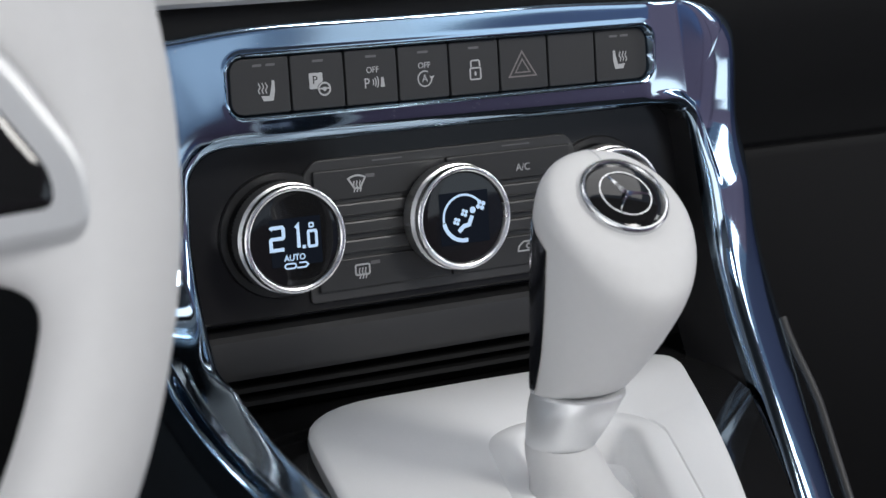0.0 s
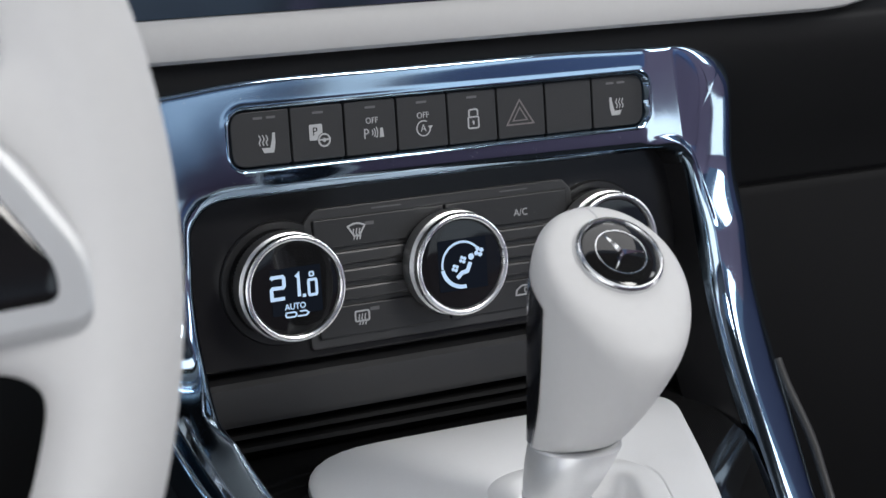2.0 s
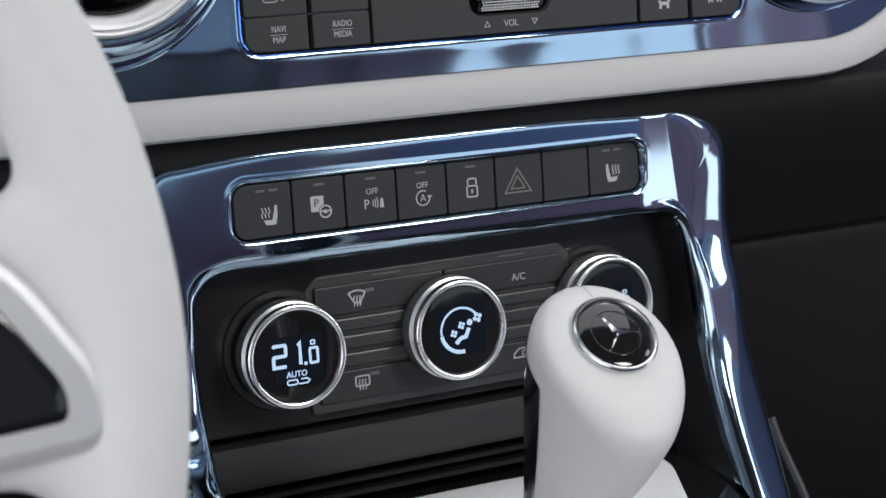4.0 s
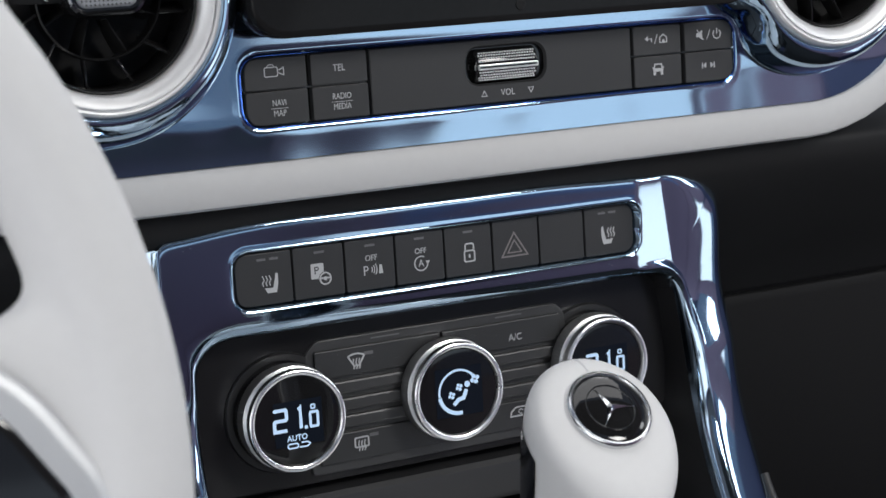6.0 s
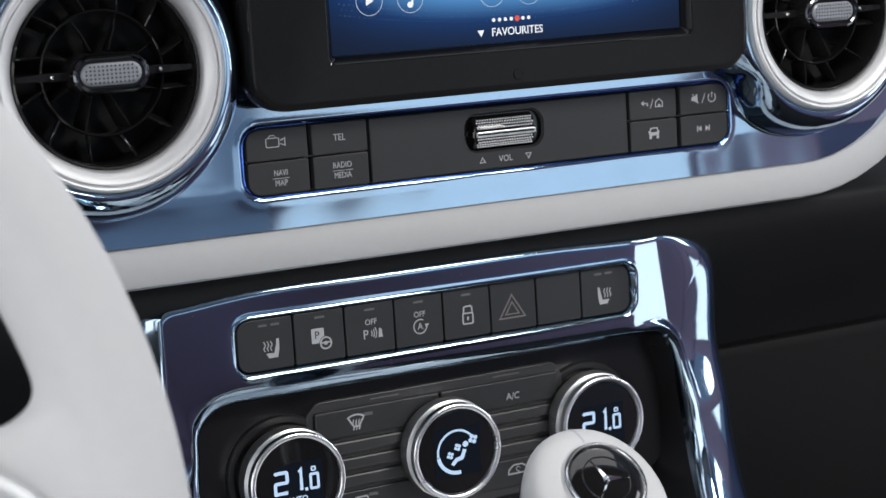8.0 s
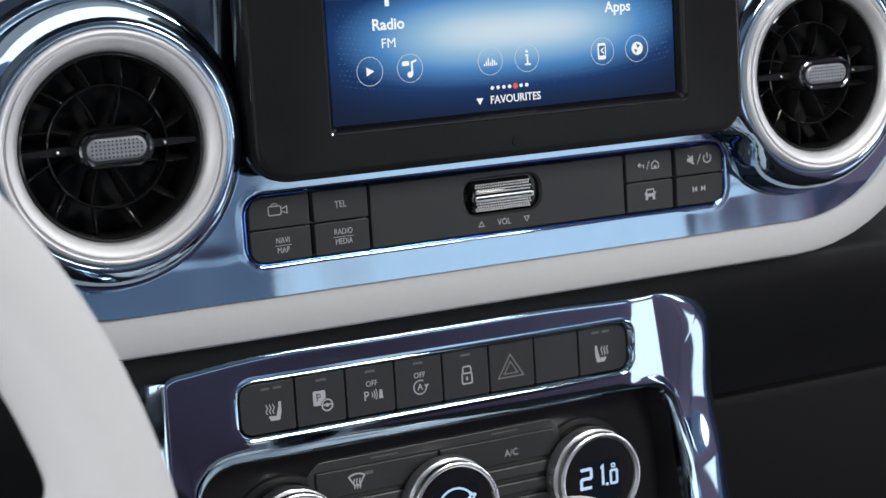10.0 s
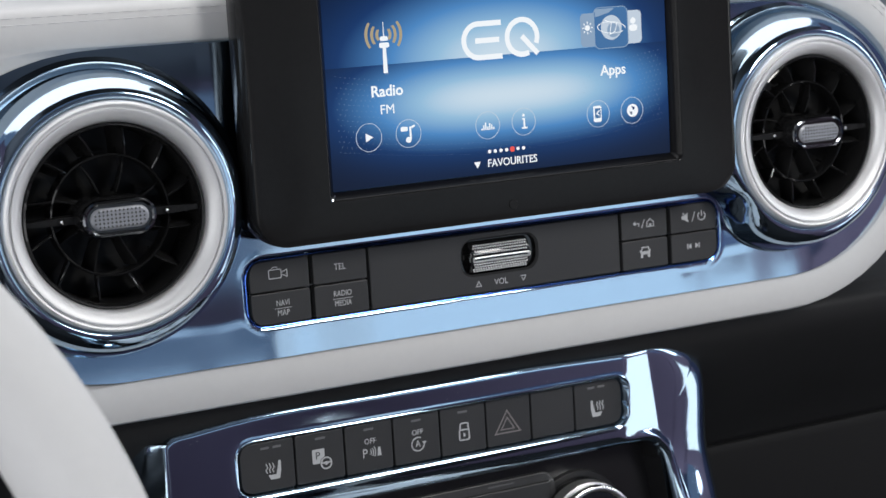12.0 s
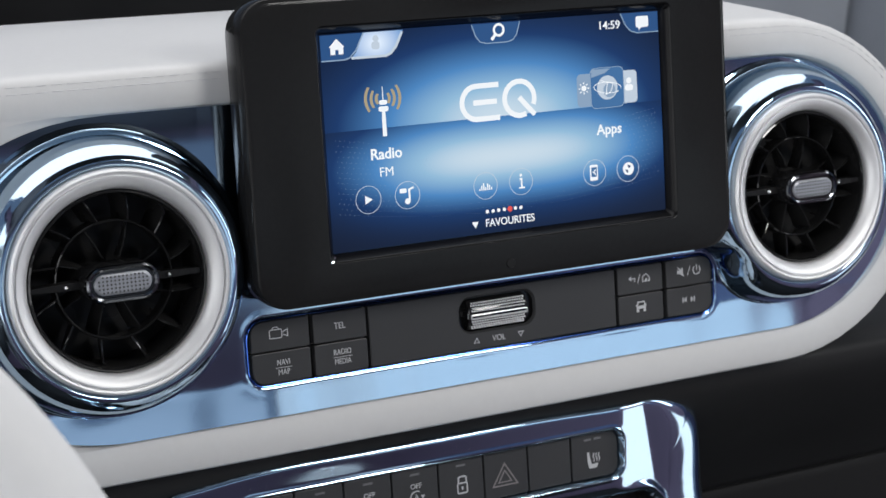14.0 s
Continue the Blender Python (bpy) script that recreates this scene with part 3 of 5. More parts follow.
def display():
    d = thing("infotainment_display", (0.0765, 0.012, -0.018), "black touchscreen lit with a blue menu", "display")
    # housing: rounded case, open towards the picture
    cx, cz, w, h = 0.0762, 0.0402, 0.2200, 0.1178
    def at(y, g, r=0.013):
        return [(x, y, z) for x, z in rr(cx, cz, w - 2 * g, h - 2 * g, r - g * 0.6, 8)]
    def win(y, g, r=0.0012):
        return [(x, y, z) for x, z in rr(SW / 2, SH / 2, SW + 2 * g, SH + 2 * g, r, 8)]
    part("housing", loft([at(0.024, 0.010), at(0.020, 0.004), at(0.012, 0.0008), at(0.004, 0.0), at(-0.0030, 0.0001), at(-0.0039, 0.0006), at(-0.0044, 0.0017), at(-0.0045, 0.0030),
                          win(-0.0045, 0.0034, 0.003)], cap0=True), GLOSS_SATIN, d, "glossy black housing with rounded corners")
    part("inner_lip", loft([win(-0.0045, 0.0034, 0.003), win(-0.0043, 0.0029, 0.0027), win(-0.0036, 0.0024, 0.0024), win(-0.0006, 0.0003), win(0.0012, 0.0002)]), LIP, d, "dark grey bevelled lip round the picture")
    # Two thin chrome bars draw the glints on the lip.
    part("lip_glint", tube([(0.128, -0.0045, -0.0033), (0.140, -0.0046, -0.0034), (0.1560, -0.0046, -0.0034)], 0.00018, 6), CHROME, d, "bright bar that draws a glint along the lip")
    part("corner_glint", tube([(-0.0031, -0.0046, -0.0031), (-0.0023, -0.0045, -0.0023), (-0.0010, -0.0034, -0.0010)], 0.00042, 6), CHROME, d, "bright bar that draws a glint at the lip's corner")
    scr = part("picture", loft([[(x, 0.0006, z) for x, z in rr(SW / 2, SH / 2, SW, SH, 0.0004, 2)], [(x, 0.0, z) for x, z in rr(SW / 2, SH / 2, SW, SH, 0.0004, 2)]], cap0=True, cap1=True), screen_picture(), d, "lit blue menu picture", smooth=False)
    scr.data.transform(Matrix.Translation(BASE[d.name]))
    scr.location = -BASE[d.name]
    BASE[scr.name] = Vector((0, 0, 0))
    sensor = part("sensor", turned([(0.0021, 0.0), (0.0021, -0.0046), (0.0019, -0.0049), (0.0, -0.0049)], 0.0757, 0.0, -0.0126, n=24), VENT_BLACK, d, "small round light sensor")
    Y = -0.0001

    def pic(name, bm, mat=LCD_WHITE, label=""):
        part(name, bm, mat, scr, label, smooth=False)

    # lower half
    pic("text", words("Radio", 0.0060, 0.0252, 0.0364, Y, bold=0.00013), label="word in white")
    pic("text", words("FM", 0.0052, 0.0249, 0.0293, Y))
    pic("text", words("Apps", 0.0060, 0.1284, 0.0366, Y, bold=0.00011))
    pic("text", words("FAVOURITES", 0.0044, 0.0789, 0.0040, Y, wide=0.92, bold=0.00004))
    pic("text", words("14:59", 0.0047, 0.1304, 0.0794, Y, wide=1.06, bold=0.00004))
    pic("arrow", flat([(0.0613, 0.0052), (0.0643, 0.0052), (0.0628, 0.0026)], Y))
    for k in range(7):
        pic("page_dot", flat(circle(0.0686 + 0.0026 * k, 0.0088, 0.00075 if k != 4 else 0.00115, 14), Y - 0.0001 * (k == 4)), LCD_RED if k == 4 else LCD_WHITE)
    for x in (0.0163, 0.0333, 0.0684, 0.0849, 0.1202, 0.1367):
        pic("icon_ring", stroke(circle(x, 0.0193, 0.0054, 36), 0.00020, Y, True), LCD_ICE_SOFT, "thin white ring")
    Y2 = Y - 0.0001
    pic("icon", flat([(0.0149, 0.0210), (0.0149, 0.0176), (0.0181, 0.0193)], Y2))
    pic("icon", join(stroke([(0.0341, 0.0170), (0.0341, 0.0215), (0.0361, 0.0222)], 0.0008, Y2), flat(circle(0.0331, 0.0169, 0.0012, 12), Y2 - 0.0001), flat(rr(0.0314, 0.0212, 0.003, 0.0018, 0.0004, 2), Y2 - 0.0001)))
    pic("icon", join(*[flat([(0.0654 + 0.0009 * k, 0.0175), (0.0659 + 0.0009 * k, 0.0175), (0.0659 + 0.0009 * k, 0.0175 + h_), (0.0654 + 0.0009 * k, 0.0175 + h_)], Y2) for k, h_ in enumerate((0.0008, 0.0020, 0.0030, 0.0014, 0.0026, 0.0020, 0.0010))]))
    pic("icon", join(flat(circle(0.0849, 0.0219, 0.0006, 10), Y2), stroke([(0.0842, 0.0204), (0.0851, 0.0204), (0.0851, 0.0171)], 0.0007, Y2), stroke([(0.0838, 0.0168), (0.0864, 0.0168)], 0.0007, Y2 - 0.0001)))
    pic("icon", flat(rr(0.1198, 0.0193, 0.0038, 0.0066, 0.0006, 3), Y2))
    pic("icon", join(flat(rr(0.1198, 0.0196, 0.0026, 0.0040, 0.0002, 2), Y2 - 0.0002)), LCD_BLUE)
    pic("icon", stroke([(0.1205, 0.0207), (0.1193, 0.0196), (0.1205, 0.0185)], 0.0005, Y2 - 0.0004))
    pic("icon", flat(circle(0.1369, 0.0193, 0.0027, 20), Y2))
    pic("icon", join(flat([(0.1362, 0.0212), (0.1380, 0.0205), (0.1372, 0.0194)], Y2 - 0.0002), flat([(0.1352, 0.0190), (0.1366, 0.0188), (0.1362, 0.0174)], Y2 - 0.0002)), LCD_SHADE)
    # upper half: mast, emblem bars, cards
    pic("mast", join(flat([(0.0243, 0.0433), (0.0261, 0.0433), (0.0259, 0.0533), (0.0245, 0.0533)], Y), flat(rr(0.0252, 0.0540, 0.0042, 0.0020, 0.0006, 2), Y2), flat(rr(0.0252, 0.0565, 0.0034, 0.0018, 0.0006, 2), Y2), flat([(0.0250, 0.0574), (0.0254, 0.0574), (0.0253, 0.0628), (0.0251, 0.0628)], Y2)), LCD_WHITE, "white radio mast")
    for s in (0, 180):
        for r in (0.0034, 0.0056, 0.0080):
            pic("wave", flat(arc(0.0252, 0.0580, r, s - 38, s + 38, 12) + arc(0.0252 - 0.0012 * (1 if s == 0 else -1), 0.0580, r, s + 34, s - 34, 12), Y), LCD_AMBER)
    emb = [stroke([(0.0768, 0.0594), (0.0668, 0.0594)] + arc(0.0664, 0.0528, 0.0066, 95, 265, 18) + [(0.0668, 0.0462), (0.0768, 0.0462)], 0.0021, Y), flat(rr(0.0703, 0.0528, 0.0108, 0.0021, 0.0001, 2), Y)]
    emb += [stroke(arc(0.0862, 0.0530, 0.0069, -24, 294, 32), 0.0021, Y), stroke([(0.0860, 0.0534), (0.0930, 0.0460)], 0.0021, Y2)]
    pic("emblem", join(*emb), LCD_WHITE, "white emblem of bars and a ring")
    for x, m, h_ in ((0.1190, LCD_PALE, 0.0135), (0.1376, LCD_ICE_SOFT, 0.0135)):
        pic("card", flat(rr(x, 0.0536, 0.0108, h_, 0.0018, 4), Y), m, "pale app card")
    pic("card", join(flat(rr(0.1281, 0.0540, 0.0162, 0.0166, 0.0024, 5), Y - 0.0002)), LCD_BLUE, "blue app card")
    pic("card_edge", stroke(rr(0.1281, 0.0540, 0.0162, 0.0166, 0.0024, 5), 0.0003, Y - 0.0003, True), LCD_PALE)
    pic("globe", flat(circle(0.1281, 0.0540, 0.0050, 26), Y - 0.0004), LCD_ICE_SOFT, "pale globe")
    pic("globe_lines", join(stroke([(0.1281 + 0.0066 * math.cos(q) * 0.95 + 0.0022 * math.sin(q), 0.0540 + 0.0020 * math.sin(q) - 0.0012 * math.cos(q)) for q in np.linspace(0.3, 6.0, 26)], 0.00026, Y - 0.0005), stroke([(0.1250, 0.0571), (0.1281, 0.0560), (0.1308, 0.0556), (0.1297, 0.0522), (0.1272, 0.0512), (0.1281, 0.0560)], 0.00026, Y - 0.0006)), LCD_WHITE)
    pic("globe_shade", join(flat(circle(0.1290, 0.0529, 0.0030, 20), Y - 0.00052, 0.00003), flat([(0.1205, 0.0618), (0.1300, 0.0618), (0.1270, 0.0600), (0.1205, 0.0585)], Y - 0.00033, 0.00003)), LCD_PALE)
    pic("person_icon", join(flat(circle(0.1389, 0.0561, 0.0013, 12), Y2 - 0.0001), flat(rr(0.1389, 0.0532, 0.0040, 0.0026, 0.0011, 4), Y2 - 0.0001)), LCD_WHITE)
    pic("sun_icon", join(flat(circle(0.1168, 0.0545, 0.0012, 12), Y2 - 0.0001), *[stroke([(0.1168 + 0.0017 * math.cos(a), 0.0545 + 0.0017 * math.sin(a)), (0.1168 + 0.0025 * math.cos(a), 0.0545 + 0.0025 * math.sin(a))], 0.0004, Y2 - 0.0001) for a in np.linspace(0, 5.5, 8)]), LCD_WHITE)
    # header tabs
    pic("tab", flat([(0.0004, 0.0838), (0.0186, 0.0838), (0.0150, 0.0772), (0.0122, 0.0746), (0.0100, 0.0740), (0.0004, 0.0740)], Y + 0.00004), LCD_TAB, "blue home tab")
    pic("tab", flat([(0.0188, 0.0838), (0.0356, 0.0838), (0.0322, 0.0776), (0.0298, 0.0752), (0.0276, 0.0744), (0.0130, 0.0744), (0.0152, 0.0766)], Y), tab_glow(), "bright profile tab")
    pic("tab_line", stroke([(0.0004, 0.0740), (0.0100, 0.0740), (0.0122, 0.0746), (0.0150, 0.0772), (0.0186, 0.0838)], 0.0005, Y2), LCD_PALE)
    pic("tab_line", stroke([(0.0130, 0.0744), (0.0276, 0.0744), (0.0298, 0.0752), (0.0322, 0.0776), (0.0352, 0.0832)], 0.0010, Y2), LCD_ICE_SOFT)
    pic("tab_line", stroke([(0.0659, 0.0838), (0.0676, 0.0790), (0.0694, 0.0768), (0.0722, 0.0760), (0.0820, 0.0760), (0.0846, 0.0768), (0.0864, 0.0788), (0.0880, 0.0838)], 0.0004, Y2), LCD_PALE)
    pic("tab", flat([(0.0660, 0.0838), (0.0677, 0.0790), (0.0695, 0.0769), (0.0722, 0.0761), (0.0820, 0.0761), (0.0845, 0.0769), (0.0863, 0.0788), (0.0879, 0.0838)], Y + 0.00004), LCD_TAB)
    pic("tab", flat([(0.1362, 0.0838), (0.1384, 0.0790), (0.1408, 0.0765), (0.1440, 0.0755), (0.1546, 0.0755), (0.1546, 0.0838)], Y + 0.00004), LCD_TAB)
    pic("tab_line", stroke([(0.1362, 0.0838), (0.1384, 0.0790), (0.1408, 0.0765), (0.1440, 0.0755), (0.1546, 0.0755)], 0.0004, Y2), LCD_PALE)
    hx = -0.0013
    pic("icon", join(flat([(0.0050 + hx, 0.0790), (0.0083 + hx, 0.0822), (0.0116 + hx, 0.0790)], Y2 - 0.0002), flat([(0.0056 + hx, 0.0762), (0.0076 + hx, 0.0762), (0.0076 + hx, 0.0791), (0.0056 + hx, 0.0791)], Y2 - 0.0002), flat([(0.0090 + hx, 0.0762), (0.0110 + hx, 0.0762), (0.0110 + hx, 0.0791), (0.0090 + hx, 0.0791)], Y2 - 0.0002), flat([(0.0076 + hx, 0.0780), (0.0090 + hx, 0.0780), (0.0090 + hx, 0.0791), (0.0076 + hx, 0.0791)], Y2 - 0.0002)), LCD_WHITE, "white house symbol")
    pic("icon", join(flat(circle(0.0236, 0.0812, 0.0013, 14), Y2 - 0.0002), flat(rr(0.0234, 0.0786, 0.0034, 0.0030, 0.0010, 4), Y2 - 0.0002)), LCD_ICE_SOFT)
    pic("icon", join(stroke(circle(0.0781, 0.0810, 0.0022, 20), 0.0010, Y2 - 0.0002, True), stroke([(0.0765, 0.0794), (0.0746, 0.0772)], 0.0013, Y2 - 0.0003)), LCD_WHITE, "white search symbol")
    pic("icon", join(flat(rr(0.1466, 0.0800, 0.0062, 0.0046, 0.0007, 3), Y2 - 0.0002), flat([(0.1448, 0.0778), (0.1462, 0.0778), (0.1448, 0.0766)], Y2 - 0.0002)), LCD_WHITE, "white speech bubble symbol")
    # field of tiny points over the lower half
    pts = []
    for row in range(15):
        z = 0.0085 + row * 0.00205
        for col in range(75):
            x = 0.004 + col * 0.00198 + (row % 2) * 0.00099
            bow = ((x - 0.0775) / 0.0775) ** 2
            zz = z + 0.007 * bow
            if zz < 0.044 and (bow > 0.16 + 0.02 * (row % 3) or zz < 0.0150):
                pts.append(flat(circle(x, zz, 0.00007 + 0.00007 * bow, 4), Y + 0.00004))
    tagged(part("point_field", join(*pts), LCD_PALE, scr, "faint field of dots", smooth=False), kind="stuff")
    return d


LIP = material("lip_black", (0.007, 0.007, 0.0075), 0.20, vary=0.2, grain=900, spec=0.16)
GLOSS_SATIN = material("satin_black_case", (0.0160, 0.0160, 0.0163), 0.13, vary=0.25, grain=500, rough_vary=0.3, spec=0.09)
LCD_ICE_SOFT = glow("lit_frost", (0.62, 0.72, 0.84), 0.85)
LCD_TAB = glow("lit_tab_blue", (0.035, 0.12, 0.33), 0.70)


def tab_glow():
    """The bright tab: it glows most in its middle."""
    m = glow("lit_bright_tab", (0.3, 0.5, 0.8), 1.1)
    n, l = m.node_tree.nodes, m.node_tree.links
    co, ramp, noise = n.new("ShaderNodeTexCoord"), n.new("ShaderNodeValToRGB"), n.new("ShaderNodeTexGradient")
    noise.gradient_type = "SPHERICAL"
    mp = n.new("ShaderNodeMapping")
    mp.vector_type = "TEXTURE"
    mp.inputs["Location"].default_value = (0.0238, 0.0, 0.0795)
    mp.inputs["Scale"].default_value = (0.0135, 0.02, 0.0105)
    l.new(co.outputs["Object"], mp.inputs["Vector"])
    l.new(mp.outputs["Vector"], noise.inputs["Vector"])
    l.new(noise.outputs["Fac"], ramp.inputs["Fac"])
    ramp.color_ramp.elements[0].color = (0.09, 0.25, 0.55, 1)
    ramp.color_ramp.elements[1].color = (0.75, 0.84, 0.95, 1)
    l.new(ramp.outputs["Color"], n["Principled BSDF"].inputs["Emission Color"])
    return m


LCD_BLUE = glow("lit_blue", (0.07, 0.20, 0.44), 0.8)
display()

# ---- media keys ----
def media_keys():
    t = thing("media_key_panel", (0.0795, 0.02, -0.0510), "dark grey media keys with a knurled roller", "control panel")
    yk, z0, z1, zm = 0.0168, -0.0509, -0.0258, -0.0381
    part("backing", slab(0.0795, -0.0384, 0.2190, 0.0258, 0.006, 0.0196, 0.0225, 0.0004), GLOSS, t)
    xs = ((-0.0308, -0.0050), (-0.0042, 0.0200)), ((0.1394, 0.1638), (0.1648, 0.1898))
    g = 0.0005

    def key(x0, x1, low, corner):
        za, zb = (z0, zm - g / 2) if low else (zm + g / 2, z1)
        r = [0.0010] * 4
        if corner is not None:
            r[corner] = 0.0065
        pts = shaped([(x0 + g, za), (x1 - g, za), (x1 - g, zb), (x0 + g, zb)], r)
        return part("key", plate(pts, yk, 0.0205, 0.0004), SWITCH, t)

    k = key(*xs[0][0], False, 3)
    y = yk
    cx, cz = -0.0185, -0.0312
    part("symbol", join(stroke(rr(cx - 0.0012, cz, 0.0052, 0.0034, 0.0005, 3), 0.00035, y, True), stroke([(cx + 0.0018, cz + 0.0005), (cx + 0.0038, cz + 0.0014), (cx + 0.0038, cz - 0.0014), (cx + 0.0018, cz - 0.0005)], 0.00035, y - 0.0001), stroke([(cx - 0.003, cz + 0.0017), (cx - 0.0022, cz + 0.0027), (cx - 0.0005, cz + 0.0027), (cx + 0.0002, cz + 0.0017)], 0.0003, y - 0.0001)), PRINT, k, "camera symbol", smooth=False)
    k = key(*xs[0][1], False, None)
    part("text", words("TEL", 0.0037, 0.0078, -0.0318, y, wide=0.86), PRINT, k, smooth=False)
    k = key(*xs[0][0], True, 0)
    part("text", join(words("NAVI", 0.0033, -0.0172, -0.0429, y, wide=0.76), words("MAP", 0.0033, -0.0172, -0.0468, y, wide=0.80), stroke([(-0.0207, -0.0449), (-0.0137, -0.0449)], 0.0002, y)), PRINT, k, smooth=False)
    k = key(*xs[0][1], True, None)
    part("text", join(words("RADIO", 0.0033, 0.0083, -0.0425, y, wide=0.78), words("MEDIA", 0.0033, 0.0083, -0.0464, y, wide=0.76), stroke([(0.0040, -0.0445), (0.0126, -0.0445)], 0.0002, y)), PRINT, k, smooth=False)
    k = key(*xs[1][0], False, None)
    part("symbol", join(stroke([(0.1488, -0.0326), (0.1488, -0.0312), (0.1466, -0.0312)], 0.0004, y), flat([(0.1470, -0.0300), (0.1456, -0.0311), (0.1470, -0.0322)], y), stroke([(0.1502, -0.0334), (0.1517, -0.0296)], 0.0003, y), stroke([(0.1529, -0.0330), (0.1529, -0.0310), (0.1546, -0.0297), (0.1563, -0.0310), (0.1563, -0.0330)], 0.0004, y, True), flat([(0.1541, -0.0330), (0.1551, -0.0330), (0.1551, -0.0318), (0.1541, -0.0318)], y - 0.0001)), PRINT, k, "back and home symbols", smooth=False)
    k = key(*xs[1][1], False, 2)
    part("symbol", join(flat([(0.1712, -0.0322), (0.1724, -0.0322), (0.1742, -0.0334), (0.1742, -0.0294), (0.1724, -0.0306), (0.1712, -0.0306)], y), stroke([(0.1746, -0.0334), (0.1716, -0.0292)], 0.0004, y - 0.0001), stroke([(0.1765, -0.0334), (0.1782, -0.0294)], 0.0003, y), stroke(arc(0.1816, -0.0314, 0.0019, 130, 410, 20), 0.00045, y), stroke([(0.1816, -0.0314), (0.1816, -0.0290)], 0.00045, y - 0.0001)), PRINT, k, "mute and power symbols", smooth=False)
    k = key(*xs[1][0], True, None)
    part("symbol", join(stroke([(0.1496, -0.0436), (0.1500, -0.0418), (0.1532, -0.0418), (0.1536, -0.0436)], 0.0005, y), stroke([(0.1488, -0.0433), (0.1496, -0.0433)], 0.0007, y), stroke([(0.1536, -0.0433), (0.1544, -0.0433)], 0.0007, y), flat(rr(0.1516, -0.0442, 0.0048, 0.0014, 0.0004, 2), y), flat(rr(0.1498, -0.0456, 0.0012, 0.0014, 0.0003, 2), y), flat(rr(0.1534, -0.0456, 0.0012, 0.0014, 0.0003, 2), y)), PRINT, k, "car symbol", smooth=False)
    k = key(*xs[1][1], True, 1)
    part("symbol", join(flat([(0.1742, -0.0442), (0.1757, -0.0430), (0.1757, -0.0454)], y), stroke([(0.1738, -0.0430), (0.1738, -0.0454)], 0.0005, y), flat([(0.1794, -0.0442), (0.1779, -0.0430), (0.1779, -0.0454)], y), stroke([(0.1798, -0.0430), (0.1798, -0.0454)], 0.0005, y)), PRINT, k, "skip symbols", smooth=False)
    # blank centre with the roller
    x0, x1 = 0.0208, 0.1386
    pocket = (0.0800, -0.0360, 0.0370, 0.0158)
    outer = [(x, z) for x, z in rr((x0 + x1) / 2, (z0 + z1) / 2, x1 - x0, z1 - z0, 0.0007, 8)]
    hole = rr(*pocket, 0.0060, 8)
    part("centre_blank", loft([[(x, 0.0205, z) for x, z in outer], [(x, yk + 0.0004, z) for x, z in outer], [(x, yk, z) for x, z in rr((x0 + x1) / 2, (z0 + z1) / 2, x1 - x0 - 0.0008, z1 - z0 - 0.0008, 0.0006, 8)],
                               [(x, yk, z) for x, z in hole], [(x, yk + 0.0012, z) for x, z in rr(pocket[0], pocket[1], pocket[2] - 0.0016, pocket[3] - 0.0016, 0.0054, 8)]]), SWITCH, t)
    part("roller_well", loft([[(x, yk + 0.0010, z) for x, z in rr(pocket[0], pocket[1], pocket[2] - 0.0012, pocket[3] - 0.0012, 0.0056, 8)], [(x, yk + 0.007, z) for x, z in rr(pocket[0], pocket[1], pocket[2] - 0.004, pocket[3] - 0.004, 0.005, 8)]], cap1=True), GLOSS, t, "glossy black well")
    rx, rz = 0.0796, -0.0362
    roll = part("roller", loft([[(rx + x, yk + 0.0034 - 0.0054 * math.cos(a) * q, rz + 0.0068 * math.sin(a) * q) for a in np.linspace(-1.5, 1.5, 19)] for x, q in ((-0.0140, 0.88), (-0.0136, 0.97), (-0.0130, 1.0), (0.0130, 1.0), (0.0136, 0.97), (0.0140, 0.88))], ring=False), GLOSS, t, "black roller with studs and a chrome bar")
    bar = [rr(rx, rz - 0.0004, 0.0272 - 2 * d_, 0.0026 - 2 * d_, 0.0008 - d_ * 0.5, 5) for d_ in (0.0, 0.0002, 0.00055, 0.00075)]
    part("roller_bar", loft([[(x, y_, z) for x, z in lp] for lp, y_ in zip(bar, (yk + 0.0005, yk - 0.0028, yk - 0.0029, yk - 0.0022))], cap1=True), COLLAR, roll, "slotted chrome bar")
    part("bar_slot", slab(rx, rz - 0.0004, 0.0256, 0.0008, 0.0003, yk - 0.00245, yk - 0.0015, 0.0001, 3), GLOSS, roll, "black slot")
    bumps = []
    for s in (-1, 1):
        for j in range(4):
            a = s * (0.32 + 0.185 * j) - 0.03
            for i in range(22):
                bumps.append(turned([(0.00044, 0.0002), (0.00042, -0.00024), (0.00028, -0.00046), (0.00002, -0.0005)], rx + (i - 10.5) * 0.00116 + (j % 2) * 0.00058 - 0.00029, yk + 0.0034 - 0.0054 * math.cos(a), rz + 0.0068 * math.sin(a), n=6))
    tagged(part("knurling", join(*bumps), STUD, roll, "rows of fine bright studs"), kind="stuff")
    part("text", words("VOL", 0.0036, 0.0800, -0.0472, yk, wide=0.92), PRINT, t, smooth=False)
    part("arrow", stroke([(0.0682, -0.0480), (0.0706, -0.0480), (0.0694, -0.0460)], 0.0003, yk, True), PRINT, t, smooth=False)
    part("arrow", stroke([(0.0894, -0.0461), (0.0918, -0.0461), (0.0906, -0.0481)], 0.0003, yk, True), PRINT, t, smooth=False)


media_keys()

# ---- centre stack: bright frame, switches, climate panel ----
PANEL = material("satin_black_panel", (0.018, 0.018, 0.019), 0.20, vary=0.2, grain=1500, spec=0.30)
SWX, SWZ, SWW, SWH = 0.0551, -0.1107, 0.1820, 0.0218


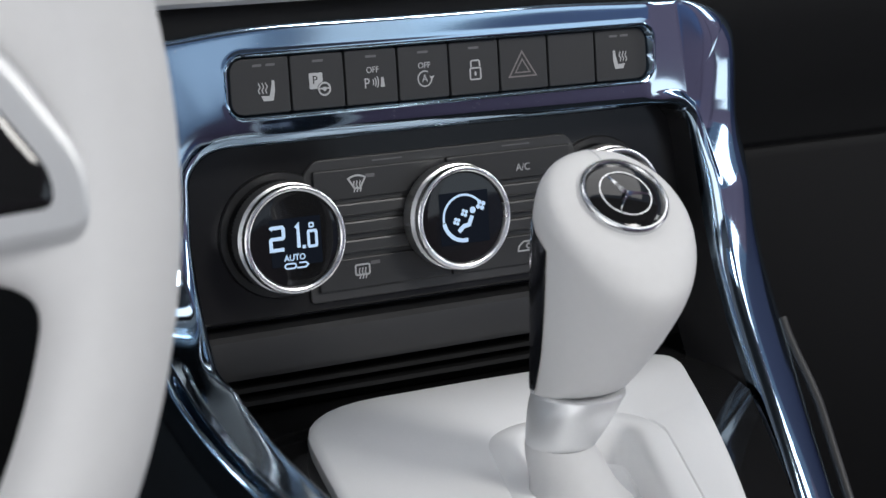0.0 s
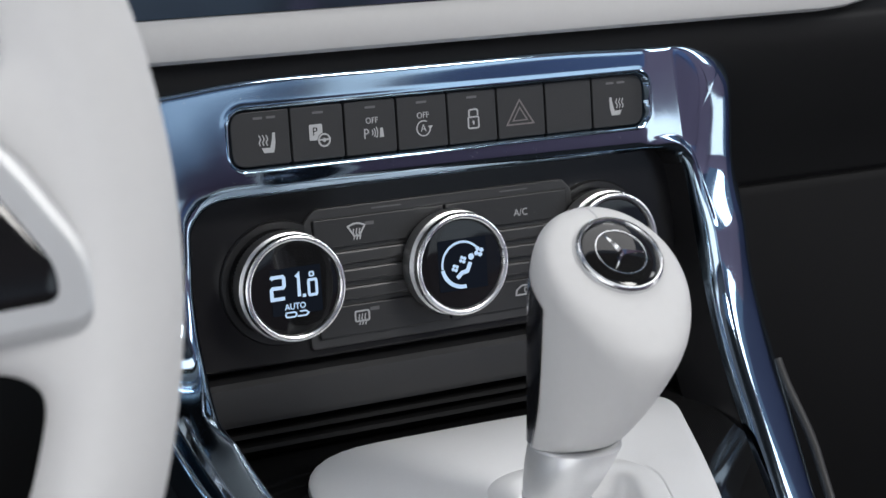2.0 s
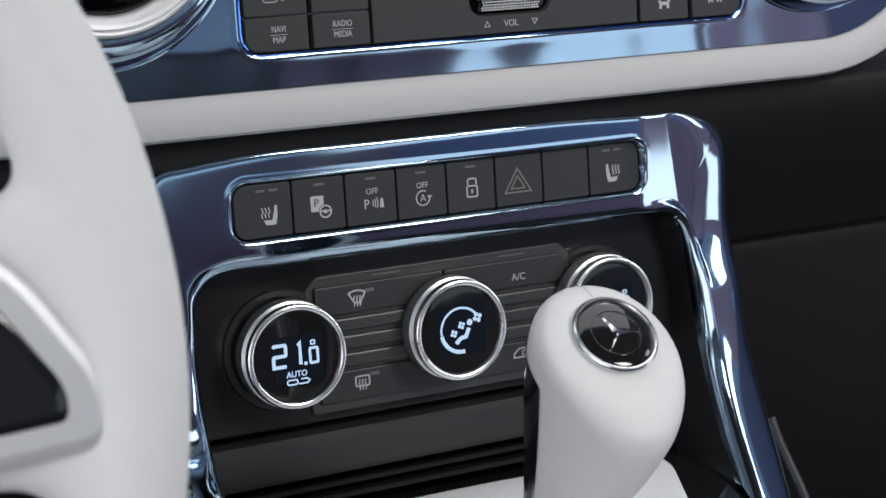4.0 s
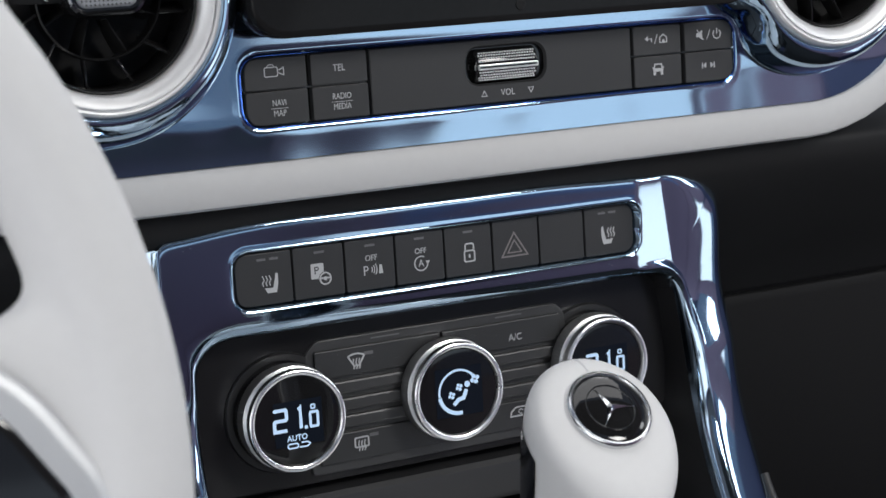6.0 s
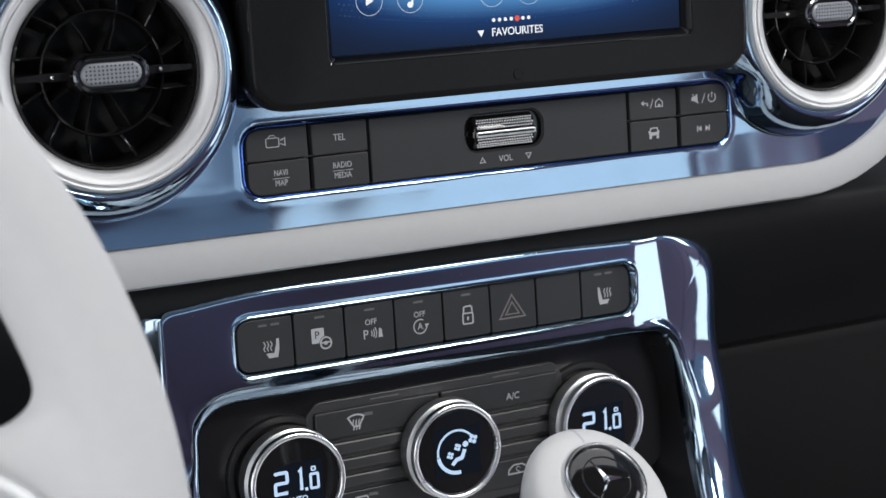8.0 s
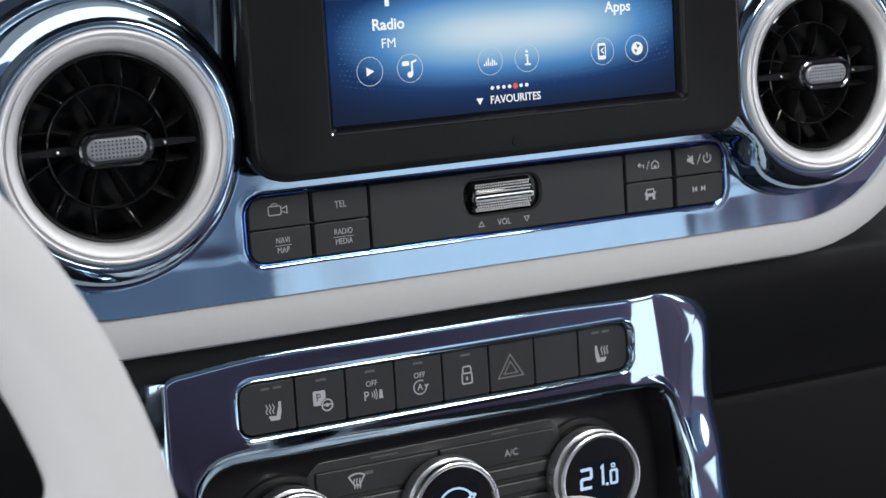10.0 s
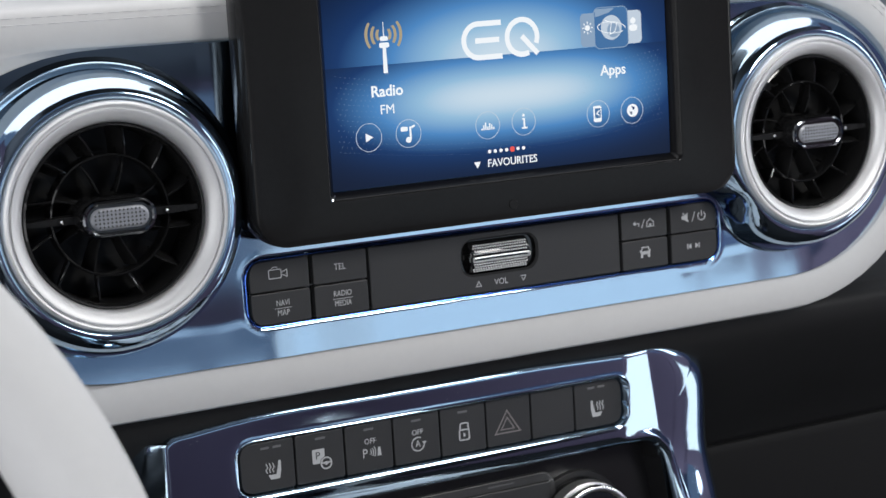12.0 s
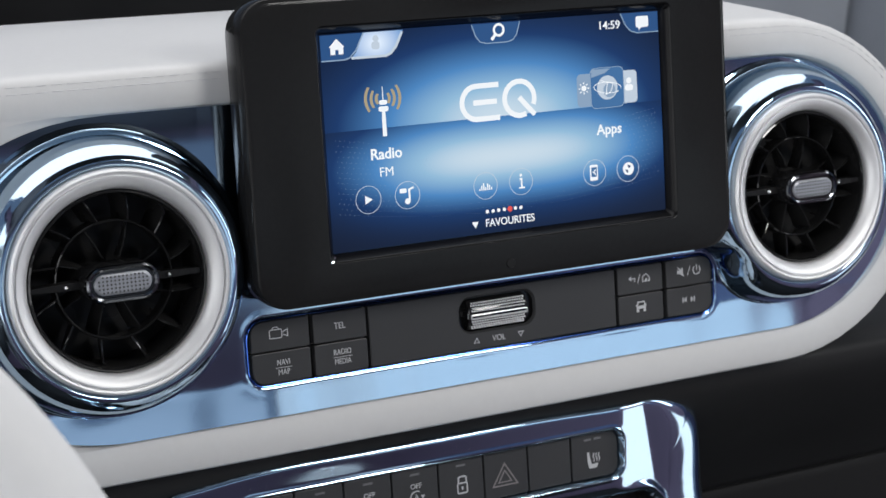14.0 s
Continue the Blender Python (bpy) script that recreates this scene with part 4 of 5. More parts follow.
def eased(u, e=0.005):
    """Rises with slope one, easing in over e."""
    return 0.0 if u < 0 else u * u / (2 * e) if u < e else u - e / 2


def pitch(x):
    """How far the upper band leans forward: none at the driver's end."""
    return 0.055 * float(smooth(-0.05, 0.10, x))


def stack_frame(wanted="frame"):
    # inner and outer edge, from the driver's rail over the top to the passenger's rail
    rail_l = [(-0.0790, -0.185, -0.2190, -0.0985, -0.190, -0.2120), (-0.0732, -0.1276, -0.2186, -0.0930, -0.1320, -0.2122), (-0.0687, -0.0826, -0.2166, -0.0885, -0.0840, -0.2110),
              (-0.0622, -0.0310, -0.2106, -0.0830, -0.0310, -0.2055), (-0.0578, 0.0008, -0.2008, -0.0790, 0.0020, -0.1965), (-0.0546, 0.0208, -0.1858, -0.0735, 0.0230, -0.1810)]
    rail_r = [(0.1780, 0.0300, -0.1861, 0.2072, 0.0370, -0.1780), (0.1756, 0.0180, -0.2084, 0.2108, 0.0318, -0.2060), (0.1728, 0.0039, -0.2322, 0.2084, 0.0182, -0.2290),
              (0.1690, -0.0140, -0.2530, 0.2016, -0.0016, -0.2520), (0.1646, -0.0370, -0.2863, 0.1954, -0.0286, -0.2900), (0.1590, -0.0620, -0.3250, 0.1894, -0.0566, -0.3300)]
    top = [(-0.0530, 0.030, -0.1660, -0.0672, 0.0304, -0.1500)]
    for k in range(4):
        a = radians(180 - 30 * k)
        top.append((-0.0376 + 0.0152 * math.cos(a), 0.030, -0.1480 + 0.0152 * math.sin(a), (-0.0655, -0.0650, -0.0646, -0.0520)[k], 0.0296, (-0.1250, -0.1060, -0.0936, -0.0912)[k]))
    top += [(x, 0.030, -0.1328, x + 0.003, 0.0290, -0.0886 - 0.0012 * (x > 0.1)) for x in (-0.025, 0.02, 0.06, 0.10, 0.135)]
    for k in range(4):
        a = radians(90 - 28 * k)
        top.append((0.1560 + 0.0165 * math.cos(a), 0.030, -0.1493 + 0.0165 * math.sin(a), (0.1680, 0.1860, 0.1972, 0.2028)[k], (0.0290, 0.0294, 0.0310, 0.0330)[k], (-0.0905, -0.0935, -0.1000, -0.1110)[k]))
    rows = np.array(glide(rail_l + top + rail_r, 26))
    # ease the run of the rails so that their reflections flow
    last = len(rows) - 1
    for _ in range(3):
        eased_rows = rows.copy()
        for k in range(1, last):
            reach = min(k, last - k, 14 if rows[k][3] > 0.19 else 4)
            eased_rows[k] = rows[k - reach:k + reach + 1].mean(axis=0)
        rows = eased_rows
    loops, brink, nv = [], [], 84
    vs = np.linspace(0, 1, nv)
    vs = 0.45 * vs + 0.55 * (0.5 - 0.5 * np.cos(np.pi * vs))
    pts = [(Vector(r[:3]), Vector(r[3:])) for r in rows]
    for k, (i, o) in enumerate(pts):
        i0, o0 = pts[max(k - 1, 0)]
        i1, o1 = pts[min(k + 1, len(pts) - 1)]
        along = ((i1 + o1) - (i0 + o0)).normalized()
        across = (o - i)
        deep = across.normalized().cross(along).normalized()
        if deep.y < 0:
            deep = -deep
        wide = across.length
        side = float(smooth(0.160, 0.200, o.x))
        bevel = float(smooth(0.150, 0.168, i.x)) * float(smooth(-0.215, -0.175, i.z))
        low = float(smooth(0.0, -0.03, o.y)) if o.x < 0 else 0.0
        loop = [i + deep * 0.0085 - across.normalized() * 0.0008, i + deep * 0.0062 - across.normalized() * 0.0004]
        for v in vs:
            s_in, s_out = v * wide, (1 - v) * wide
            lip = (0.0040 - 0.0020 * low) * math.exp(-s_in / (0.0024 - 0.0014 * low))
            lip += bevel * (0.0006 * math.exp(-s_in / 0.0006) + (0.82 + 0.70 * float(smooth(-0.172, -0.138, i.z))) * eased(0.0036 - s_in, 0.0009) - lip)
            h = lip + (0.0009 + 0.0102 * side) * math.exp(-s_out / (0.0006 + 0.0060 * side)) - low * (0.0026 * float(smooth(0.58, 0.74, v)) - 0.0040 * float(smooth(0.86, 0.93, v)))
            h += low * (0.0020 - 0.0042 * max(0.0, 1 - v / 0.6))
            p = i + across * v + deep * h
            high = float(smooth(-0.172, -0.138, p.z))
            turn = high * 0.25 * (eased(p.x - 0.1425) - eased(p.x - 0.1590 - 0.21 * (-0.095 - p.z), 0.003)) * min(1.0, s_in / 0.006)
            p = p + Vector((0, turn - high * pitch(p.x) * max(0.0, p.z + 0.1328), 0))
            qx, qz = abs(p.x - SWX) - (SWW / 2 - 0.006), abs(p.z - SWZ) - (SWH / 2 - 0.006)
            if p.y > 0.02:
                sd = math.hypot(max(qx, 0), max(qz, 0)) + min(max(qx, qz), 0) - 0.006
                dip = 0.006 * (1 - float(smooth(-0.0012, 0.0005, sd))) - 0.0002 * math.exp(-((sd - 0.0014) / 0.0010) ** 2)
                p = p + Vector((0, dip, 0))
            loop.append(p)
        if low:
            w_ = across.normalized()
            loop += [o + (deep * 0.0005 + w_ * 0.0012) * low, o + (deep * 0.0004 + w_ * 0.0028) * low, o + (deep * 0.0020 + w_ * 0.0046) * low, o + (deep * 0.0060 + w_ * 0.0075) * low, o + (deep * 0.0120 + w_ * 0.0100) * low]
        else:
            loop += [loop[-1]] * 5
        flare = 0.0050 * float(smooth(-0.150, -0.200, o.z)) if o.x > 0.15 else 0.0
        loop += [loop[-1] + deep * 0.0035 + across.normalized() * (0.0003 + 0.62 * flare), loop[-1] + deep * 0.010 + across.normalized() * (0.0006 + flare), o + deep * (0.075 - 0.045 * low) + across.normalized() * (0.004 + 0.009 * low + flare)]
        if o.x > 0.15 and o.z < -0.225:
            brink.append(o + across.normalized() * (0.0026 - 0.0085 * float(smooth(-0.262, -0.225, o.z))) + deep * 0.0040)
        loops.append(loop)
    if wanted == "brink":
        return brink
    if wanted == "liner":
        back = []
        for k, (i, o) in enumerate(pts):
            i0, i1 = pts[max(k - 1, 0)], pts[min(k + 1, len(pts) - 1)]
            along, across = ((i1[0] + i1[1]) - (i0[0] + i0[1])).normalized(), (o - i).normalized()
            deep = across.cross(along).normalized()
            deep = -deep if deep.y < 0 else deep
            back.append([i + deep * 0.0075 - across * 0.0004, i + deep * 0.012 - across * 0.0012, i + deep * 0.034 - across * 0.0018])
        return loft(back, ring=False)
    return loft(loops, ring=False)


stack = thing("stack_surround", (0.06, 0.03, -0.23), "blue chrome surround of the centre stack", "trim panel")
part("surround", stack_frame(), BLUE, stack, sharp=60)
part("end_strip", loft([[(x_, y_, z_) for x_, y_ in ((-0.0640 - q_, 0.0420), (-0.0648 - q_, 0.0284), (-0.0658 - q_, 0.0282), (-0.0670 - q_, 0.0290), (-0.0775 - q_, 0.0390), (-0.0782 - q_, 0.0600))] for z_, q_ in ((-0.0940, -0.0006), (-0.0950, 0.0), (-0.125, 0.0002), (-0.150, 0.0016), (-0.172, 0.0050))], ring=False, cap0=True), BLUE, stack, "slanting bright end strip", sharp=50)
part("liner", stack_frame("liner"), PANEL, stack, "black inner liner")
rnd = random.Random(11)
specks = [turned([(0.00016, 0.0), (0.00012, -0.0001), (0.00002, -0.00012)], x_, 0.0292 - pitch(x_) * max(0.0, z_ + 0.1328), z_, n=5) for x_, z_ in [(rnd.uniform(-0.058, 0.135), rnd.choice((rnd.uniform(-0.0975, -0.0930), rnd.uniform(-0.1265, -0.1240)))) for _ in range(22)]]
tagged(part("dust", join(*specks), PRINT, stack, "a few pale specks of dust"), kind="stuff")
part("switch_rim", tube([(x, 0.0290 - pitch(x) * (z + 0.1328), z) for x, z in rr(SWX, SWZ, SWW + 0.0022, SWH + 0.0022, 0.0068, 10)], 0.0004, 8, True), BLUE, stack, "fine bright edge round the switches")


def switch_row():
    t = thing("switch_row", (SWX, 0.034, SWZ - SWH / 2), "row of eight dark grey switches in a bright frame", "switch panel")
    part("backing", slab(SWX, SWZ, SWW - 0.001, SWH - 0.001, 0.0055, 0.0355, 0.0385, 0.0004), GLOSS, t)
    y, z0, z1 = 0.0310, SWZ - SWH / 2 + 0.0007, SWZ + SWH / 2 - 0.0007
    edges = [SWX - SWW / 2 + 0.0007] + [-0.0113 + 0.0220 * k for k in range(7)] + [SWX + SWW / 2 - 0.0007]
    for k in range(8):
        x0, x1 = edges[k] + 0.0004, edges[k + 1] - 0.0004
        r = [0.0010] * 4
        if k == 0:
            r[0] = r[3] = 0.0055
        if k == 7:
            r[1] = r[2] = 0.0055
        sw = part("switch", plate(shaped([(x0, z0), (x1, z0), (x1, z1), (x0, z1)], r), y, 0.0362, 0.0004), SWITCH, t)
        c = (-0.0210, 0.0005, 0.0222, 0.0440, 0.0660, 0.0870, 0.109, 0.1325)[k]
        zc = SWZ - 0.0012

        def sym(bm, mat=PRINT, name="symbol", label=""):
            part(name, bm, mat, sw, label, smooth=False)

        for dx in ((-0.0026, 0.0026) if k in (0, 7) else (0.0,) if k < 5 else ()):
            sym(flat(rr(c + dx - 0.0004, z1 - 0.0026, 0.0036 if k in (0, 7) else 0.0044, 0.0009, 0.0002, 2), y), FAINT, "indicator")
        if k in (0, 7):
            s = 1 if k == 0 else -1
            seat = [(c - 0.0022 * s, zc - 0.0024), (c + 0.0012 * s, zc - 0.0026), (c + 0.0022 * s, zc + 0.0012), (c + 0.0024 * s, zc + 0.0030), (c + 0.0034 * s, zc + 0.0030), (c + 0.0034 * s, zc - 0.0010), (c + 0.0026 * s, zc - 0.0044), (c - 0.0012 * s, zc - 0.0044)]
            sym(join(flat(seat, y), *[stroke([(c + dx * s, zc - 0.0016), (c + (dx - 0.0005) * s, zc - 0.0004), (c + (dx + 0.0003) * s, zc + 0.0008), (c + (dx - 0.0004) * s, zc + 0.0024)], 0.0004, y) for dx in (-0.0026, -0.0012, 0.0002)]), label="heated seat symbol")
        elif k == 1:
            sym(join(flat(rr(c - 0.0016, zc + 0.0014, 0.0054, 0.0060, 0.0004, 2), y), stroke(circle(c + 0.0016, zc - 0.0018, 0.0023, 24), 0.0006, y - 0.0002, True), flat(circle(c + 0.0016, zc - 0.0018, 0.0008, 12), y - 0.0002), stroke([(c - 0.0005, zc - 0.0016), (c + 0.0037, zc - 0.0016)], 0.0006, y - 0.0003)), label="parking aid symbol")
            sym(join(words("P", 0.0044, c - 0.0020, zc + 0.0016, y - 0.00012), flat(circle(c + 0.0016, zc - 0.0018, 0.0028, 24), y - 0.00008)), SWITCH, "cut_out")
        elif k == 2:
            sym(words("OFF", 0.0033, c, zc + 0.0036, y, wide=0.92), name="text")
            sym(join(words("P", 0.0054, c - 0.0026, zc - 0.0014, y, wide=0.9), *[stroke(arc(c - 0.0018, zc - 0.0010, r_, -32, 32, 8), 0.0004, y) for r_ in (0.0020, 0.0030, 0.0040)], flat([(c + 0.0030, zc - 0.0030), (c + 0.0048, zc - 0.0030), (c + 0.0044, zc + 0.0006), (c + 0.0034, zc + 0.0006)], y)), label="parking sensor symbol")
        elif k == 3:
            sym(words("OFF", 0.0033, c, zc + 0.0036, y, wide=0.92), name="text")
            sym(join(stroke(arc(c, zc - 0.0014, 0.0029, 60, 375, 26), 0.0005, y), flat([(c + 0.0019, zc - 0.0006), (c + 0.0040, zc - 0.0006), (c + 0.0029, zc - 0.0020)], y - 0.0001), words("A", 0.0040, c, zc - 0.0014, y, wide=0.9)), label="start-stop symbol")
        elif k == 4:
            sym(join(stroke(rr(c, zc - 0.0012, 0.0046, 0.0044, 0.0006, 3), 0.0006, y, True), stroke([(c - 0.0019, zc + 0.0014), (c - 0.0019, zc + 0.0034), (c - 0.0013, zc + 0.0039), (c + 0.0013, zc + 0.0039), (c + 0.0019, zc + 0.0034), (c + 0.0019, zc + 0.0014)], 0.0006, y - 0.0001), flat(rr(c, zc - 0.0012, 0.0008, 0.0016, 0.0003, 2), y)), label="padlock symbol")
        elif k == 5:
            for s_, w_ in ((0.0070, 0.0006), (0.0037, 0.0005)):
                sym(stroke([(c + s_ * math.cos(radians(a)), zc + s_ * 0.92 * math.sin(radians(a)) - 0.0006) for a in (90, 210, 330)], w_, y, True), DULL_PRINT, label="warning triangle")


DULL_PRINT = material("dull_grey_print", (0.22, 0.20, 0.20), 0.6)
switch_row()


GRIP = material("knurled_metal", (0.84, 0.845, 0.85), 0.34, 1.0, vary=0.06, grain=1500)
DIAL = material("satin_dial_metal", (0.94, 0.94, 0.945), 0.27, 1.0, vary=0.06, grain=1500, rough_vary=0.2)


def climate():
    t = thing("climate_panel", (0.0587, 0.06, -0.2000), "black climate panel with three round dials", "control panel")
    cz = -0.1690
    part("body", slab(0.0590, -0.1660, 0.2260, 0.0700, 0.012, 0.0500, 0.062, 0.0012), PANEL, t)
    bed = shaped([(-0.0020, -0.1975), (0.1195, -0.1975), (0.1195, -0.1470), (0.1150, -0.1420), (0.0030, -0.1420), (-0.0020, -0.1470)], 0.002)
    part("bed", plate(bed, 0.0484, 0.0510, 0.0006), RIB, t, "slate grey bed")
    y = 0.0468
    for x0, x1 in ((0.0015, 0.0582), (0.0592, 0.1160)):
        up_ = part("key", plate(shaped([(x0, -0.1580), (x1, -0.1580), (x1, -0.1462), (x0, -0.1462)], 0.0008), y, 0.0490, 0.0006), SWITCH, t)
        part("indicator", flat(rr((x0 + x1) / 2 + 0.004, -0.1442, 0.0130, 0.0006, 0.0002, 2), 0.0483), FAINT, up_, smooth=False)
        low_ = part("key", plate(shaped([(x0, -0.1935), (x1, -0.1935), (x1, -0.1812), (x0, -0.1812)], 0.0008), y, 0.0490, 0.0006), SWITCH, t)
        for k in range(3):
            part("rib", slab((x0 + x1) / 2, -0.1622 - 0.0072 * k, x1 - x0, 0.0052, 0.0008, 0.0462, 0.0490, 0.0009, 3), RIB, t)
        if x0 < 0.05:
            for kk, xc, zc in ((up_, 0.0225, -0.1520), (low_, 0.0225, -0.1862)):
                front = kk is up_
                if front:
                    glass = arc(xc - 0.0028, zc - 0.0040, 0.0068, 122, 58, 8) + arc(xc - 0.0028, zc - 0.0040, 0.0020, 58, 122, 4)
                else:
                    glass = [(p.x, p.y) for p in shaped([(xc - 0.0058, zc - 0.0020), (xc + 0.0002, zc - 0.0020), (xc + 0.0002, zc + 0.0020), (xc - 0.0058, zc + 0.0020)], 0.0008)]
                part("symbol", join(stroke(glass, 0.0007, y, True), *[stroke([(xc - 0.0030 + dx, zc - 0.0036), (xc - 0.0025 + dx, zc - 0.0022), (xc - 0.0031 + dx, zc - 0.0010), (xc - 0.0027 + dx, zc + 0.0008)], 0.0005, y - 0.0001) for dx in (-0.0013, 0.0, 0.0013)]), PRINT, kk, "defroster symbol", smooth=False)
                part("text", flat([(xc + 0.0008, zc + 0.0016), (xc + 0.0048, zc + 0.0016), (xc + 0.0048, zc + 0.0030), (xc + 0.0008, zc + 0.0030)], y), FAINT, kk, "small printed bar", smooth=False)
        else:
            part("text", words("A/C", 0.0042, 0.0937, -0.1536, y, wide=0.95), PRINT, up_, smooth=False)
            xc, zc = 0.0945, -0.1862
            part("symbol", join(stroke([(xc - 0.0050, zc - 0.0016), (xc - 0.0046, zc + 0.0004), (xc - 0.0022, zc + 0.0022), (xc + 0.0020, zc + 0.0022), (xc + 0.0044, zc + 0.0004), (xc + 0.0050, zc - 0.0016)], 0.0006, y, True), stroke(arc(xc, zc + 0.0002, 0.0010, 20, 300, 10), 0.0004, y)), PRINT, low_, "recirculation symbol", smooth=False)
    for k, cx in enumerate((-0.0129, 0.0587, 0.1303)):
        part("collar", turned([(0.0246, 0.0500), (0.0246, 0.0491), (0.0240, 0.0485), (0.0215, 0.0485)], cx, 0, cz), BLACK, t)
        part("stem", turned([(0.0196, 0.0505), (0.0196, 0.0420)], cx, 0, cz, n=48), BLACK, t)
        d = part("dial", turned([(0.0190, 0.0378), (0.0199, 0.0370), (0.0205, 0.0362), (0.0207, 0.0350), (0.0207, 0.0338), (0.0204, 0.0329), (0.0198, 0.0325), (0.0191, 0.0325), (0.0184, 0.0329), (0.0180, 0.0338), (0.0178, 0.0350)], cx, 0, cz, n=96), DIAL, t, "satin metal dial")
        part("grip", turned([(0.0194, 0.0452), (0.0208, 0.0450), (0.0214, 0.0444), (0.0213, 0.0392), (0.0210, 0.0384), (0.0200, 0.0380), (0.0186, 0.0379)], cx, 0, cz, n=176, ridges=88, depth=0.00050, rows=(2, 3)), GRIP, d, "finely knurled grip")
        part("face", turned([(0.0181, 0.0346), (0.0176, 0.0340), (0.0150, 0.0338), (0.0, 0.0337)], cx, 0, cz, n=64), GLOSS, d, "glossy black face")
        y2 = 0.0336
        if k != 1:
            z2 = cz + 0.0010
            part("backlight", flat(rr(cx + 0.0004, cz - 0.0008, 0.0205, 0.0180, 0.0004, 2), 0.0337), LCD_DIM, d, "dim backlit field", smooth=False)
            for cxx, body in ((cx - 0.0072, "2"), (cx + 0.0016, "1"), (cx + 0.0070, "0")):
                w_, h_ = (0.0026, 0.0042) if body != "0" else (0.0016, 0.0029)
                zb = z2 if body != "0" else z2 - 0.0013
                seg = {"2": ((-1, 0.86), (-0.8, 1), (0.85, 1), (1, 0.86), (1, 0.12), (0.82, 0), (-0.82, 0), (-1, -0.12), (-1, -1), (1, -1)), "1": ((-0.45, 0.78), (-0.1, 1), (-0.1, -1)), "0": ((-0.85, 1), (0.85, 1), (1, 0.85), (1, -0.85), (0.85, -1), (-0.85, -1), (-1, -0.85), (-1, 0.85))}[body]
                part("digit", stroke([(cxx + w_ * a, zb + h_ * b) for a, b in seg], 0.0014 if body != "0" else 0.0011, y2, body == "0"), LCD_ICE, d, "pale blue lit digit", smooth=False)
            part("digit", join(flat(rr(cx + 0.0034, z2 - 0.0041, 0.0013, 0.0013, 0.0002, 2), y2), stroke(rr(cx + 0.0068, z2 + 0.0038, 0.0016, 0.0015, 0.0003, 2), 0.0006, y2, True)), LCD_ICE, d, smooth=False)
            if k == 0:
                part("text", words("AUTO", 0.0033, cx - 0.0006, z2 - 0.0078, y2, wide=0.94, bold=0.00006), LCD_ICE, d, smooth=False)
                part("symbol", join(stroke(rr(cx - 0.0026, z2 - 0.0108, 0.0044, 0.0018, 0.0009, 4), 0.0006, y2, True), stroke([(cx + 0.0000, z2 - 0.0117), (cx + 0.0036, z2 - 0.0117), (cx + 0.0046, z2 - 0.0108), (cx + 0.0036, z2 - 0.0099), (cx + 0.0010, z2 - 0.0099)], 0.0006, y2)), LCD_ICE, d, smooth=False)
        else:
            part("backlight", flat(rr(cx + 0.0002, cz, 0.0215, 0.0205, 0.0004, 2), 0.0337), LCD_DIM, d, "dim backlit field", smooth=False)
            part("symbol", join(stroke(arc(cx, cz, 0.0090, 38, 188, 30), 0.0009, y2), stroke(arc(cx, cz, 0.0090, 190, 278, 18), 0.0016, y2)), LCD_ICE, d, "lit ring of the fan display", smooth=False)

            def puff(px, pz, r_):
                return [flat(circle(px + r_ * math.cos(q), pz + r_ * math.sin(q), 0.72 * r_, 9), y2 - 0.00003 * (1 + i_)) for i_, q in enumerate((0.4, 1.97, 3.54, 5.11))]
            airflow = join(flat(circle(cx + 0.0040, cz + 0.0026, 0.0013, 14), y2), stroke([(cx + 0.0036, cz + 0.0004), (cx + 0.0020, cz - 0.0030), (cx - 0.0004, cz - 0.0034), (cx - 0.0026, cz - 0.0054)], 0.0017, y2), *puff(cx + 0.0002, cz + 0.0018, 0.0010), *puff(cx - 0.0034, cz - 0.0012, 0.0010), *puff(cx + 0.0076, cz + 0.0042, 0.0013))
            part("symbol", airflow, LCD_ICE, d, "lit airflow symbol", smooth=False)


climate()

# ---- stack interior and console ----
console = thing("centre_console", (0.05, -0.08, -0.70), "black centre console below the climate panel", "console")


def tray_z(y):
    return -0.238 + 0.12 * (y - 0.02)


part("back_wall", slab(0.0600, -0.1900, 0.2500, 0.1700, 0.01, 0.0640, 0.0950, 0.001), BLACK, console)
part("shelf_lid", loft([[(x, y, z) for y, z in ((0.062, -0.2040), (0.0500, -0.2055), (0.0482, -0.2075), (0.0470, -0.2200), (0.0480, -0.2225), (0.062, -0.2240))] for x in (-0.060, 0.0, 0.10, 0.185)], ring=False), GREY, console, "dark grey lid of the storage box")
for k in range(2):
    part("ledge", loft([[(x, y, z) for y, z in ((0.064, -0.2262 - 0.0048 * k), (0.0500 - 0.002 * k, -0.2265 - 0.0048 * k), (0.0488 - 0.002 * k, -0.2280 - 0.0048 * k), (0.064, -0.2295 - 0.0048 * k))] for x in (-0.058, 0.06, 0.182)], ring=False), SKIN, console)
PLATE = shaped([(-0.0180, 0.0365), (0.0700, 0.0362), (0.1530, 0.0300), (0.1130, -0.0580), (0.0560, -0.1640), (-0.0100, -0.2100), (-0.0560, -0.1500), (-0.0365, -0.0450)], [0.036, 0.02, 0.020, 0.05, 0.05, 0.05, 0.05, 0.05], 7)


